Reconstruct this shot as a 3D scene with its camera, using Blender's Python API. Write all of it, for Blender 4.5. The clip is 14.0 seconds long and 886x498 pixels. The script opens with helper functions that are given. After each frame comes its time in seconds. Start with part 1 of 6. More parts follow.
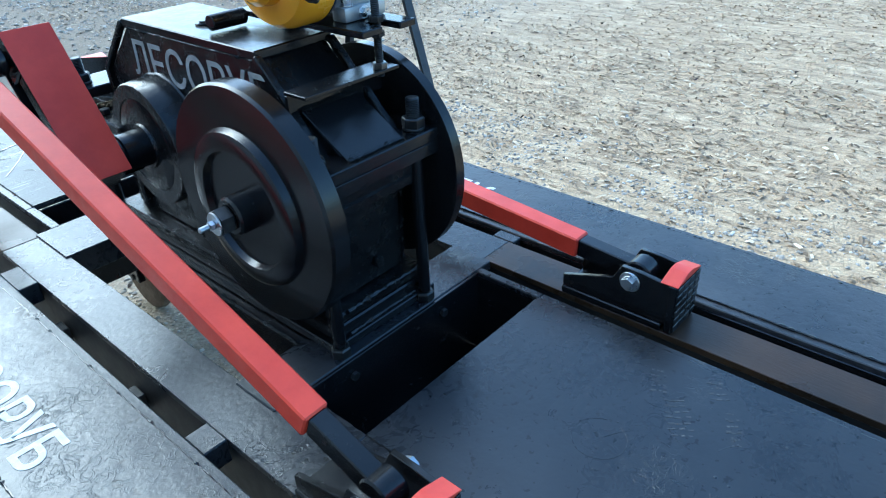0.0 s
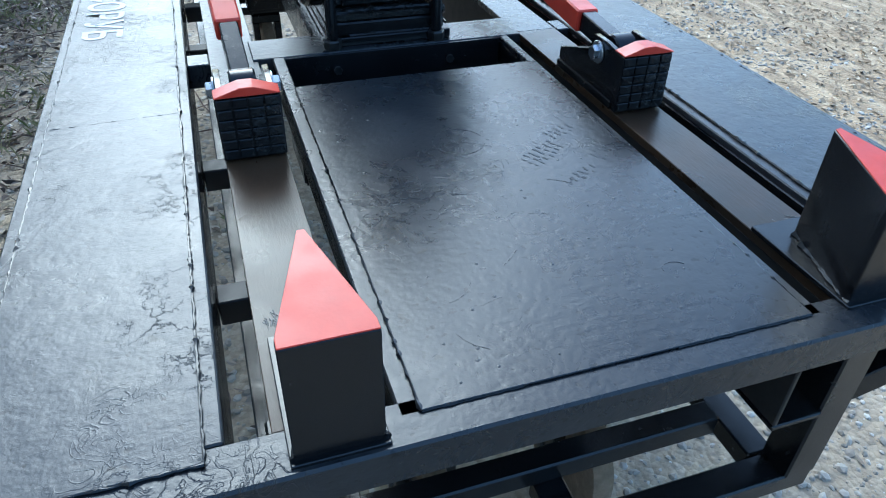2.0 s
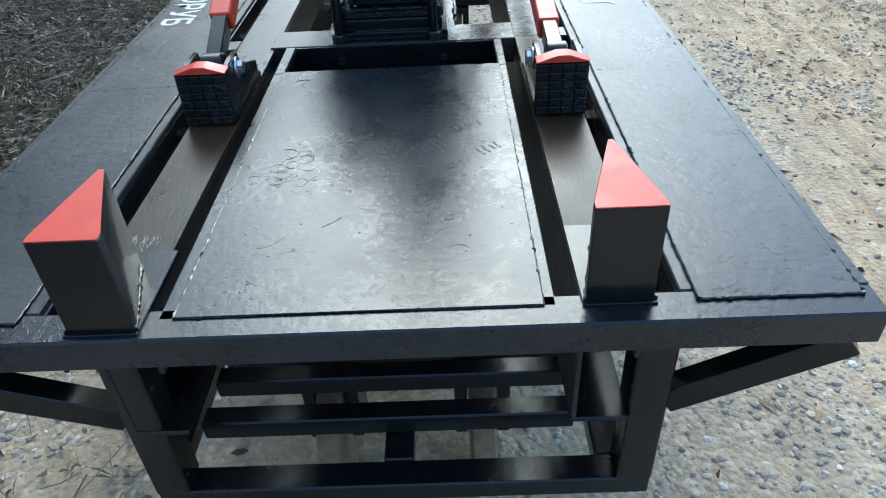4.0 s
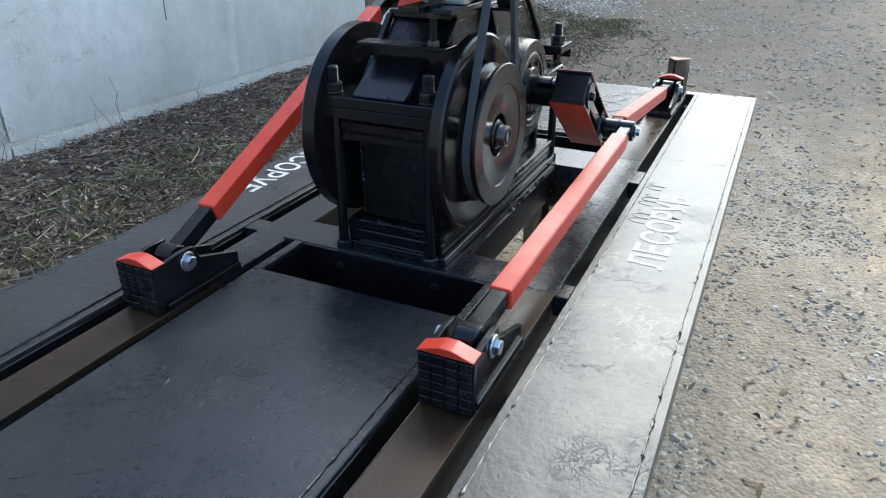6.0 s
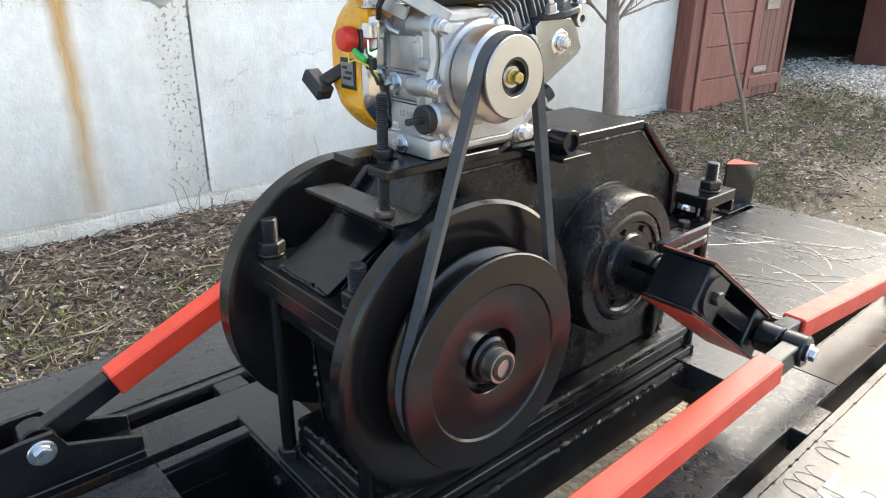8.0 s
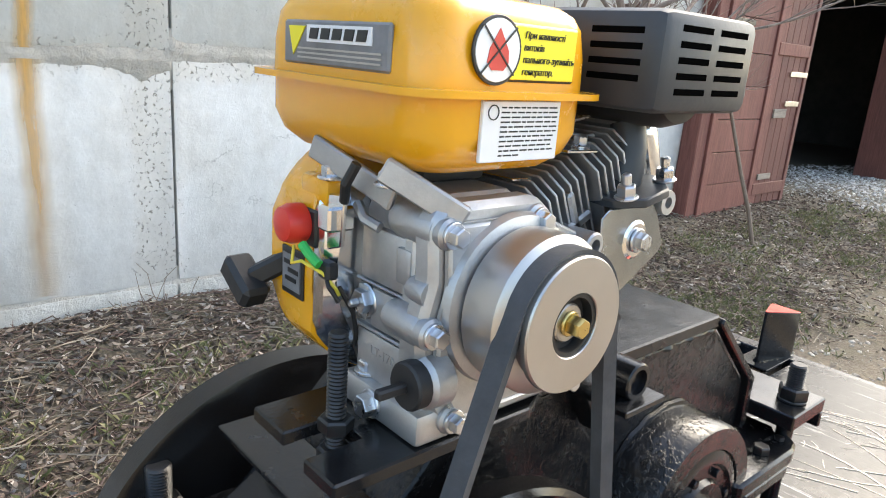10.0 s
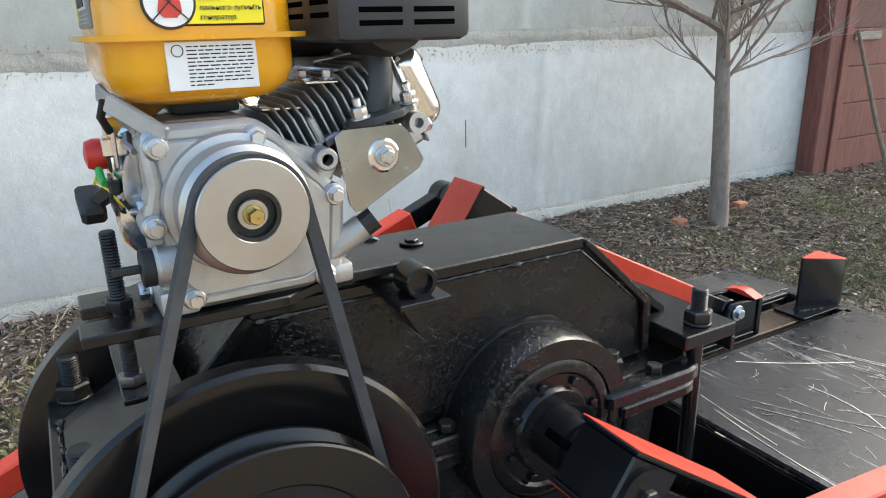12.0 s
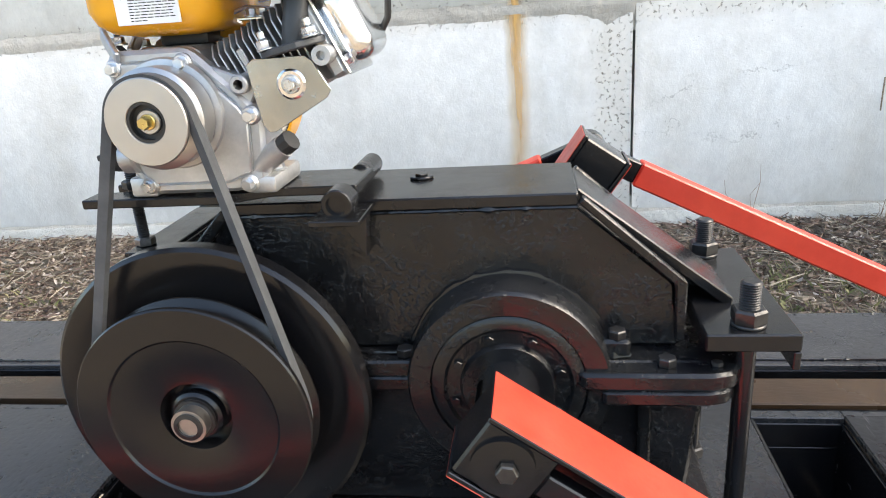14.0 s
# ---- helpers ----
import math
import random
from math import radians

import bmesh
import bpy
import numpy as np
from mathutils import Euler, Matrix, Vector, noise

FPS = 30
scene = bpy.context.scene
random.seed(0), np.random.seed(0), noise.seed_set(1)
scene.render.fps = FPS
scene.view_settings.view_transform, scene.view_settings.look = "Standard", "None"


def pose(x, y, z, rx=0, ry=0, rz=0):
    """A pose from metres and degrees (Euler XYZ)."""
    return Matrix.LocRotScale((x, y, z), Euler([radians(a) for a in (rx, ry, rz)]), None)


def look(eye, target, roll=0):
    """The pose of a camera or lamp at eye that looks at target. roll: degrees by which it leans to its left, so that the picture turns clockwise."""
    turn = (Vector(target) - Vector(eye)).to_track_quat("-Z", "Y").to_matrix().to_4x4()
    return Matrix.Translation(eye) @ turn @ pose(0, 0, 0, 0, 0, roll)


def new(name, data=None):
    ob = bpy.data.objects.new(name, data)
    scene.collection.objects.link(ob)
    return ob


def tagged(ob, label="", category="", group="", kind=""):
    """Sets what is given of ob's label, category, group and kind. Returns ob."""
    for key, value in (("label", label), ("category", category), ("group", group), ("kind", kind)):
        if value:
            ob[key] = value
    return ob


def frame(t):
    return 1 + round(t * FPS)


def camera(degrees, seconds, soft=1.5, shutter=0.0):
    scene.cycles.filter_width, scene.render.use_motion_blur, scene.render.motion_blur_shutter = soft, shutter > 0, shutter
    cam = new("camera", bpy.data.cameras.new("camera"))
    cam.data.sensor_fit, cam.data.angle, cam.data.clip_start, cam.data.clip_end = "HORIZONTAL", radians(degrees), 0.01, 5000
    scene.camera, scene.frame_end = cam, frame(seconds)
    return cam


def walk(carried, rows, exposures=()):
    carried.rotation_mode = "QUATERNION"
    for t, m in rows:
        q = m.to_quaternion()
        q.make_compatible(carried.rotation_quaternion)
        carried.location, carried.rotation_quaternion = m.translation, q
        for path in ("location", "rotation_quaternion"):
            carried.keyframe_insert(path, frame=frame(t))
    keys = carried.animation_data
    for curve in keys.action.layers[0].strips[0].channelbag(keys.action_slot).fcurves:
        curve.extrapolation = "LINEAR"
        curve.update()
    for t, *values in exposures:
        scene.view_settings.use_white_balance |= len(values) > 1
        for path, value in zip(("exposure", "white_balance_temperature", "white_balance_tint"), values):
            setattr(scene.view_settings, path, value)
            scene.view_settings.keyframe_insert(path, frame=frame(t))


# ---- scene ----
cam = camera(65.1, 14.0, soft=1.0)
PATH = [
    (0, (-0.699, -0.792, 1.521), (0.558, 0.367, 0.483), -2.8),
    (0.5, (-0.709, -1.009, 1.425), (0.39, 0.266, 0.344), -1.3),
    (1, (-0.58, -1.202, 1.357), (0.42, 0.114, 0.23), 0.0),
    (1.5, (-0.474, -1.245, 1.271), (0.36, 0.098, 0.045), 0.5),
    (2, (-0.355, -1.374, 1.253), (0.174, 0.138, 0.056), 1.4),
    (2.5, (-0.268, -1.548, 1.286), (0.172, 0.034, 0.145), 5.2),
    (2.7, (-0.25, -1.604, 1.292), (0.142, -0.004, 0.158), 4.1),
    (4.8, (0.355, -1.586, 1.333), (0.109, -0.019, 0.115), -1.1),
    (5, (0.384, -1.515, 1.356), (0.097, 0.08, 0.185), 0.4),
    (5.5, (0.515, -1.348, 1.407), (0.018, 0.267, 0.336), -1.2),
    (6, (0.696, -1.199, 1.428), (-0.075, 0.421, 0.544), -0.1),
    (6.5, (0.76, -1.019, 1.431), (-0.163, 0.564, 0.631), -0.6),
    (7, (0.722, -0.785, 1.463), (-0.331, 0.766, 0.766), -0.6),
    (7.5, (0.73, -0.594, 1.463), (-0.525, 0.82, 0.81), 0.2),
    (8, (0.736, -0.427, 1.466), (-0.66, 0.795, 0.719), 0.3),
    (8.5, (0.643, -0.34, 1.472), (-0.843, 0.798, 0.767), 2.1),
    (9, (0.479, -0.249, 1.502), (-0.981, 0.966, 0.877), 4.3),
    (9.2, (0.438, -0.222, 1.512), (-1.0, 1.035, 0.919), 4.9),
    (11.3, (0.532, -0.151, 1.517), (-0.998, 1.053, 1.06), 0.9),
    (11.5, (0.605, -0.111, 1.512), (-0.995, 0.991, 1.038), 1.1),
    (12, (0.736, 0.017, 1.496), (-0.92, 0.957, 0.884), -1.4),
    (12.5, (0.753, 0.123, 1.484), (-1.052, 0.76, 0.907), -1.9),
    (13, (0.734, 0.244, 1.516), (-1.169, 0.563, 0.988), -2.6),
    (13.5, (0.789, 0.409, 1.524), (-1.134, 0.337, 0.979), -4.6),
    (14, (0.874, 0.554, 1.453), (-0.989, 0.278, 0.781), -4.2),
]
walk(cam, [(t, look(eye, target, roll)) for t, eye, target, roll in PATH],
     exposures=[(0, 1.72, 4880, -9), (0.5, 1.78, 4650, -10), (1.5, 1.72, 4650, -10), (2, 1.5, 5100, -5), (2.7, 1.4, 5500, -4), (5, 1.48, 5650, -6), (6, 1.42, 6050, -1), (7, 1.45, 6550, 1), (7.5, 1.5, 6750, 2), (8, 2.2, 7350, 5), (8.5, 2.28, 7550, 8), (9, 2.42, 7400, 4), (11.3, 1.55, 7260, 8), (12, 1.8, 7160, 3), (12.7, 1.92, 6960, 3), (13.0, 1.8, 6960, 3), (13.5, 1.48, 6960, 4), (14, 2.2, 7360, 7)])
# ---- world and light ----
world = bpy.data.worlds.new("sky")
scene.world = world
world.use_nodes = True
wn, wl = world.node_tree.nodes, world.node_tree.links
sky = wn.new("ShaderNodeTexSky")
sky.sky_type = 'NISHITA'
sky.sun_disc = False
sky.sun_elevation, sky.sun_rotation = radians(42), radians(0)
sky.air_density, sky.dust_density, sky.ozone_density = 1.0, 2.5, 2.0
wl.new(sky.outputs[0], wn["Background"].inputs[0])
wn["Background"].inputs[1].default_value = 0.15
sun = new("sun", bpy.data.lights.new("sun", 'SUN'))
sun.data.energy, sun.data.angle, sun.data.color = 0.6, radians(36), (1.0, 0.97, 0.93)
sun.matrix_world = look((0.0, 6.0, 5.4), (0, 0, 0))

# ---- materials ----
def nodes(name):
    m = bpy.data.materials.new(name)
    m.use_nodes = True
    return m, m.node_tree.nodes, m.node_tree.links, m.node_tree.nodes["Principled BSDF"]

def noise_node(n, l, scale, detail=6, rough=0.6, coord="Object", stretch=(1, 1, 1)):
    tc = n.new("ShaderNodeTexCoord")
    mp = n.new("ShaderNodeMapping")
    mp.inputs["Scale"].default_value = stretch
    t = n.new("ShaderNodeTexNoise")
    t.inputs["Scale"].default_value, t.inputs["Detail"].default_value, t.inputs["Roughness"].default_value = scale, detail, rough
    l.new(tc.outputs[coord], mp.inputs[0])
    l.new(mp.outputs[0], t.inputs["Vector"])
    return t

def ramp(n, l, src, stops):
    r = n.new("ShaderNodeValToRGB")
    el = r.color_ramp.elements
    while len(el) < len(stops):
        el.new(0.5)
    for e, (p, c) in zip(el, stops):
        e.position = p
        e.color = (*c, 1) if len(c) == 3 else (c[0], c[0], c[0], 1)
    l.new(src, r.inputs[0])
    return r

def mix(n, l, fac, a, b, blend='MIX'):
    m = n.new("ShaderNodeMix")
    m.data_type, m.blend_type = 'RGBA', blend
    for s, v in ((m.inputs[0], fac), (m.inputs[6], a), (m.inputs[7], b)):
        if hasattr(v, "is_linked"):
            l.new(v, s)
        elif isinstance(v, tuple):
            s.default_value = (*v, 1)
        else:
            s.default_value = v
    return m.outputs[2]

def bump(n, l, b, height, strength, dist=0.002, prev=None):
    k = n.new("ShaderNodeBump")
    k.inputs["Strength"].default_value, k.inputs["Distance"].default_value = strength, dist
    l.new(height, k.inputs["Height"])
    if prev:
        l.new(prev, k.inputs["Normal"])
    l.new(k.outputs[0], b.inputs["Normal"])
    return k.outputs[0]

def painted(name, c0, c1, r0, r1, metal=0.0, big=6.0, fine=220.0, bumpy=0.15, coat=0.0, wear=None, wave=0.0, spec=0.5, drips=False):
    """Paint or metal with patchy colour, patchy gloss and a fine relief; wear: a colour at scuffs."""
    m, n, l, b = nodes(name)
    big_n = noise_node(n, l, big, 5, 0.65)
    fine_n = noise_node(n, l, fine, 3, 0.6)
    col = ramp(n, l, big_n.outputs[0], [(0.35, c0), (0.68, c1)]).outputs[0]
    if wear:
        w = noise_node(n, l, big * 7, 8, 0.75)
        f = ramp(n, l, w.outputs[0], [(0.66, (0,)), (0.72, (1,))])
        col = mix(n, l, f.outputs[0], col, wear)
    l.new(col, b.inputs["Base Color"])
    b.inputs["Metallic"].default_value = metal
    rr = noise_node(n, l, big * 2.3, 7, 0.7)
    l.new(ramp(n, l, rr.outputs[0], [(0.3, (r0,)), (0.7, (r1,))]).outputs[0], b.inputs["Roughness"])
    prev = None
    if wave:
        wv = noise_node(n, l, 14, 2, 0.5)
        prev = bump(n, l, b, wv.outputs[0], wave, 0.006)
        run = noise_node(n, l, 42, 4, 0.6)
        prev = bump(n, l, b, run.outputs[0], wave, 0.0022, prev)
    if drips:
        grit = noise_node(n, l, 150, 3, 0.6)
        where = noise_node(n, l, 7, 4, 0.65)
        lump = mix(n, l, ramp(n, l, where.outputs[0], [(0.46, (0,)), (0.6, (1,))]).outputs[0], (0.0, 0.0, 0.0), ramp(n, l, grit.outputs[0], [(0.52, (0,)), (0.62, (1,))]).outputs[0])
        prev = bump(n, l, b, lump, 0.55, 0.0016, prev)
        sag = noise_node(n, l, 30, 4, 0.6, stretch=(1.4, 1.4, .22))
        prev = bump(n, l, b, sag.outputs[0], 0.22, 0.002, prev)
    bump(n, l, b, fine_n.outputs[0], bumpy, 0.001, prev)
    b.inputs["Coat Weight"].default_value = coat
    b.inputs["Specular IOR Level"].default_value = spec
    return m

BLACK = painted("black_enamel", (0.006, 0.006, 0.007), (0.011, 0.0115, 0.0125), 0.12, 0.3, bumpy=0.2, big=9, wave=0.12, spec=0.42)
CAST = painted("black_enamel_on_casting", (0.006, 0.006, 0.007), (0.011, 0.0115, 0.012), 0.12, 0.34, bumpy=0.5, fine=120, big=11, wave=0.28, spec=0.42, drips=True)
FLY = painted("black_enamel_turned", (0.006, 0.006, 0.007), (0.0105, 0.0095, 0.009), 0.14, 0.28, bumpy=0.12, big=5, spec=0.42)
RED = painted("red_enamel", (0.50, 0.035, 0.018), (0.62, 0.055, 0.028), 0.3, 0.5, bumpy=0.12, big=12)
STEEL = painted("bare_steel", (0.42, 0.40, 0.38), (0.55, 0.53, 0.50), 0.3, 0.45, metal=1.0, big=20)
TURNED = painted("turned_steel", (0.44, 0.425, 0.41), (0.54, 0.525, 0.505), 0.34, 0.46, metal=1.0, big=4, bumpy=0.05)
BOLT = painted("dark_oiled_steel", (0.03, 0.03, 0.032), (0.07, 0.068, 0.065), 0.3, 0.5, metal=0.7, big=30)
STEELD = painted("worn_stud_steel", (0.12, 0.115, 0.11), (0.3, 0.29, 0.28), 0.3, 0.5, metal=1.0, big=40)
ZINC = painted("zinc_plate", (0.55, 0.57, 0.6), (0.72, 0.73, 0.75), 0.22, 0.4, metal=1.0, big=25)
SHIELD = painted("galvanised_sheet", (0.3, 0.33, 0.345), (0.46, 0.49, 0.5), 0.14, 0.3, metal=1.0, big=12, bumpy=0.06)
BRASS = painted("yellow_zinc", (0.55, 0.42, 0.16), (0.65, 0.52, 0.22), 0.25, 0.4, metal=1.0, big=25)
ALU = painted("cast_aluminium", (0.38, 0.38, 0.385), (0.54, 0.54, 0.54), 0.38, 0.56, metal=0.85, big=15, fine=260, bumpy=0.3, wave=0.1)
CHROME = painted("polished_steel_sheet", (0.7, 0.7, 0.71), (0.8, 0.8, 0.8), 0.12, 0.26, metal=1.0, big=10, bumpy=0.03)
YELLOW = painted("yellow_gloss_paint", (0.76, 0.34, 0.012), (0.82, 0.39, 0.018), 0.2, 0.3, big=5, bumpy=0.03, coat=0.3)
PLASTIC = painted("black_plastic", (0.012, 0.012, 0.013), (0.02, 0.02, 0.02), 0.45, 0.6, big=14, bumpy=0.15)
MUFFLER = painted("grey_black_pressed_steel", (0.024, 0.027, 0.032), (0.04, 0.043, 0.048), 0.38, 0.52, big=10, bumpy=0.12)
RUBBER = painted("belt_rubber", (0.042, 0.045, 0.05), (0.065, 0.068, 0.074), 0.55, 0.75, big=30, bumpy=0.3)
REDPL = painted("red_plastic", (0.6, 0.03, 0.02), (0.66, 0.04, 0.025), 0.3, 0.4, big=20, bumpy=0.05)
WHITE = painted("white_sticker", (0.74, 0.74, 0.74), (0.8, 0.8, 0.8), 0.35, 0.45, big=10, bumpy=0.02)
LEMON = painted("lemon_sticker", (0.85, 0.72, 0.02), (0.88, 0.76, 0.03), 0.35, 0.45, big=10, bumpy=0.02)
INK = painted("black_ink", (0.012, 0.012, 0.012), (0.02, 0.02, 0.02), 0.4, 0.5, big=10, bumpy=0.02)
PENCIL = painted("pencil_lead", (0.05, 0.05, 0.052), (0.09, 0.09, 0.09), 0.35, 0.5, big=30, bumpy=0.05)
INKRED = painted("red_ink", (0.55, 0.04, 0.03), (0.6, 0.06, 0.04), 0.4, 0.5, big=10, bumpy=0.02)
GREYPLATE = painted("grey_badge", (0.10, 0.10, 0.105), (0.22, 0.22, 0.23), 0.3, 0.4, big=20, bumpy=0.02)
SPRAY = painted("white_spray_paint", (0.5, 0.51, 0.52), (0.7, 0.7, 0.7), 0.5, 0.7, big=40, bumpy=0.2)
FADED = painted("faded_white_stencil", (0.25, 0.25, 0.25), (0.42, 0.42, 0.41), 0.5, 0.7, big=40, bumpy=0.3)
GREEN = painted("green_wire", (0.02, 0.4, 0.08), (0.03, 0.5, 0.1), 0.4, 0.5, big=20, bumpy=0.02)
YWIRE = painted("yellow_wire", (0.7, 0.55, 0.05), (0.75, 0.6, 0.08), 0.4, 0.5, big=20, bumpy=0.02)
# Near-black without gloss: the shade inside openings, put into the colour.
HOLE_SHADE = painted("opening_shade_black", (0.002, 0.002, 0.002), (0.003, 0.003, 0.003), 0.9, 1.0, big=10, bumpy=0.0, spec=0.0)
MUD = painted("dry_mud", (0.16, 0.12, 0.08), (0.26, 0.2, 0.14), 0.8, 0.95, big=30, bumpy=0.8)

def sheet_material(name, c0, c1, r0, r1, wrinkle, speck, spec=0.5, crackle=False, scrape=False):
    """Hand-painted sheet steel: cloudy gloss, brushed smears, dents, and dark specks."""
    m, n, l, b = nodes(name)
    b.inputs["Specular IOR Level"].default_value = spec
    cloud = noise_node(n, l, 5, 6, 0.6)
    smear = noise_node(n, l, 26, 8, 0.72)
    smear.inputs["Distortion"].default_value = 1.6
    dot = noise_node(n, l, 85, 3, 0.5)
    scuff = ramp(n, l, smear.outputs[0], [(0.4, (0,)), (0.75, (1,))]).outputs[0]
    col = ramp(n, l, cloud.outputs[0], [(0.35, c0), (0.68, c1)]).outputs[0]
    spot = ramp(n, l, dot.outputs[0], [(0.33, (1,)), (0.36, (0,))]).outputs[0]
    col = mix(n, l, spot, col, speck)
    l.new(col, b.inputs["Base Color"])
    base = ramp(n, l, cloud.outputs[0], [(0.3, (r0,)), (0.7, (r1,))]).outputs[0]
    rough = mix(n, l, scuff, base, (r1 + .02, r1 + .02, r1 + .02))
    l.new(rough, b.inputs["Roughness"])
    wv = noise_node(n, l, 17, 6, 0.62)
    if crackle:
        cell = n.new("ShaderNodeTexVoronoi")
        cell.feature = 'DISTANCE_TO_EDGE'
        cell.inputs["Scale"].default_value = 16
        wp = noise_node(n, l, 14, 5, 0.7)
        va = n.new("ShaderNodeVectorMath")
        va.operation = 'MULTIPLY_ADD'
        l.new(wp.outputs["Color"], va.inputs[0])
        va.inputs[1].default_value = (.16, .16, .16)
        l.new(wp.inputs["Vector"].links[0].from_node.outputs[0], va.inputs[2])
        l.new(va.outputs[0], cell.inputs["Vector"])
        line = ramp(n, l, cell.outputs["Distance"], [(0.0, (1,)), (0.022, (0,))]).outputs[0]
        where = noise_node(n, l, 4, 4, 0.6)
        line = mix(n, l, ramp(n, l, where.outputs[0], [(0.56, (0,)), (0.68, (0.8,))]).outputs[0], (0.0, 0.0, 0.0), line)
        col = mix(n, l, line, col, speck)
        l.new(col, b.inputs["Base Color"])
        p0 = bump(n, l, b, line, 0.7, 0.0015)
        p = bump(n, l, b, wv.outputs[0], wrinkle, 0.004, p0)
    else:
        p = bump(n, l, b, wv.outputs[0], wrinkle, 0.004)
    sq = noise_node(n, l, 30, 3, 0.5)
    sq.inputs["Distortion"].default_value = 2.4
    patch = noise_node(n, l, 3.3, 5, 0.6)
    run = mix(n, l, ramp(n, l, patch.outputs[0], [(0.55, (0,)), (0.68, (1,))]).outputs[0], (0.0, 0.0, 0.0), ramp(n, l, sq.outputs[0], [(0.46, (0,)), (0.5, (1,)), (0.54, (0,))]).outputs[0])
    p = bump(n, l, b, run, 0.4, 0.002, p)
    sweep = noise_node(n, l, 6, 6, 0.7, stretch=(1.4, 11, 1))
    area = noise_node(n, l, 4.1, 3, 0.6)
    brush = mix(n, l, ramp(n, l, area.outputs[0], [(0.48, (0,)), (0.62, (1,))]).outputs[0], (0.5, 0.5, 0.5), sweep.outputs[0])
    p = bump(n, l, b, brush, 0.3, 0.003, p)
    if scrape:
        st = noise_node(n, l, 9, 7, 0.75, stretch=(.45, 6, 1))
        ar = noise_node(n, l, 3.2, 4, 0.6)
        k = mix(n, l, ramp(n, l, ar.outputs[0], [(0.46, (0,)), (0.58, (1,))]).outputs[0], (0.0, 0.0, 0.0), ramp(n, l, st.outputs[0], [(0.56, (0,)), (0.62, (0.85,))]).outputs[0])
        col = mix(n, l, k, col, (0.3, 0.3, 0.3))
        l.new(col, b.inputs["Base Color"])
    p = bump(n, l, b, smear.outputs[0], wrinkle * 0.9, 0.0012, p)
    bump(n, l, b, dot.outputs[0], 0.5, 0.0012, p)
    return m
DECK = sheet_material("black_deck_enamel", (0.013, 0.014, 0.017), (0.025, 0.027, 0.031), 0.16, 0.34, 0.08, (0.004, 0.004, 0.005), 0.47)
DECK_REAR = sheet_material("scraped_deck_enamel", (0.011, 0.012, 0.014), (0.02, 0.021, 0.024), 0.2, 0.36, 0.1, (0.004, 0.004, 0.005), 0.26, scrape=True)
WING = sheet_material("black_wing_enamel", (0.02, 0.021, 0.024), (0.042, 0.043, 0.047), 0.22, 0.38, 0.4, (0.006, 0.006, 0.007), 0.45, crackle=True)

def rail_material():
    """A black rail with brown oily streaks along it."""
    m, n, l, b = nodes("oily_rail")
    st = noise_node(n, l, 42, 4, 0.65, stretch=(4.5, 0.8, 4))
    big_n = noise_node(n, l, 3.2, 5, 0.6)
    c = ramp(n, l, big_n.outputs[0], [(0.32, (0.022, 0.016, 0.011)), (0.5, (0.045, 0.026, 0.014)), (0.7, (0.075, 0.045, 0.025))]).outputs[0]
    l.new(c, b.inputs["Base Color"])
    wet = noise_node(n, l, 5, 5, 0.65)
    l.new(ramp(n, l, wet.outputs[0], [(0.35, (0.2,)), (0.68, (0.42,))]).outputs[0], b.inputs["Roughness"])
    b.inputs["Specular IOR Level"].default_value = 0.28
    p = bump(n, l, b, st.outputs[0], 0.3, 0.0016)
    blot = noise_node(n, l, 70, 3, 0.6)
    bump(n, l, b, blot.outputs[0], 0.15, 0.001, p)
    return m
RAIL = rail_material()

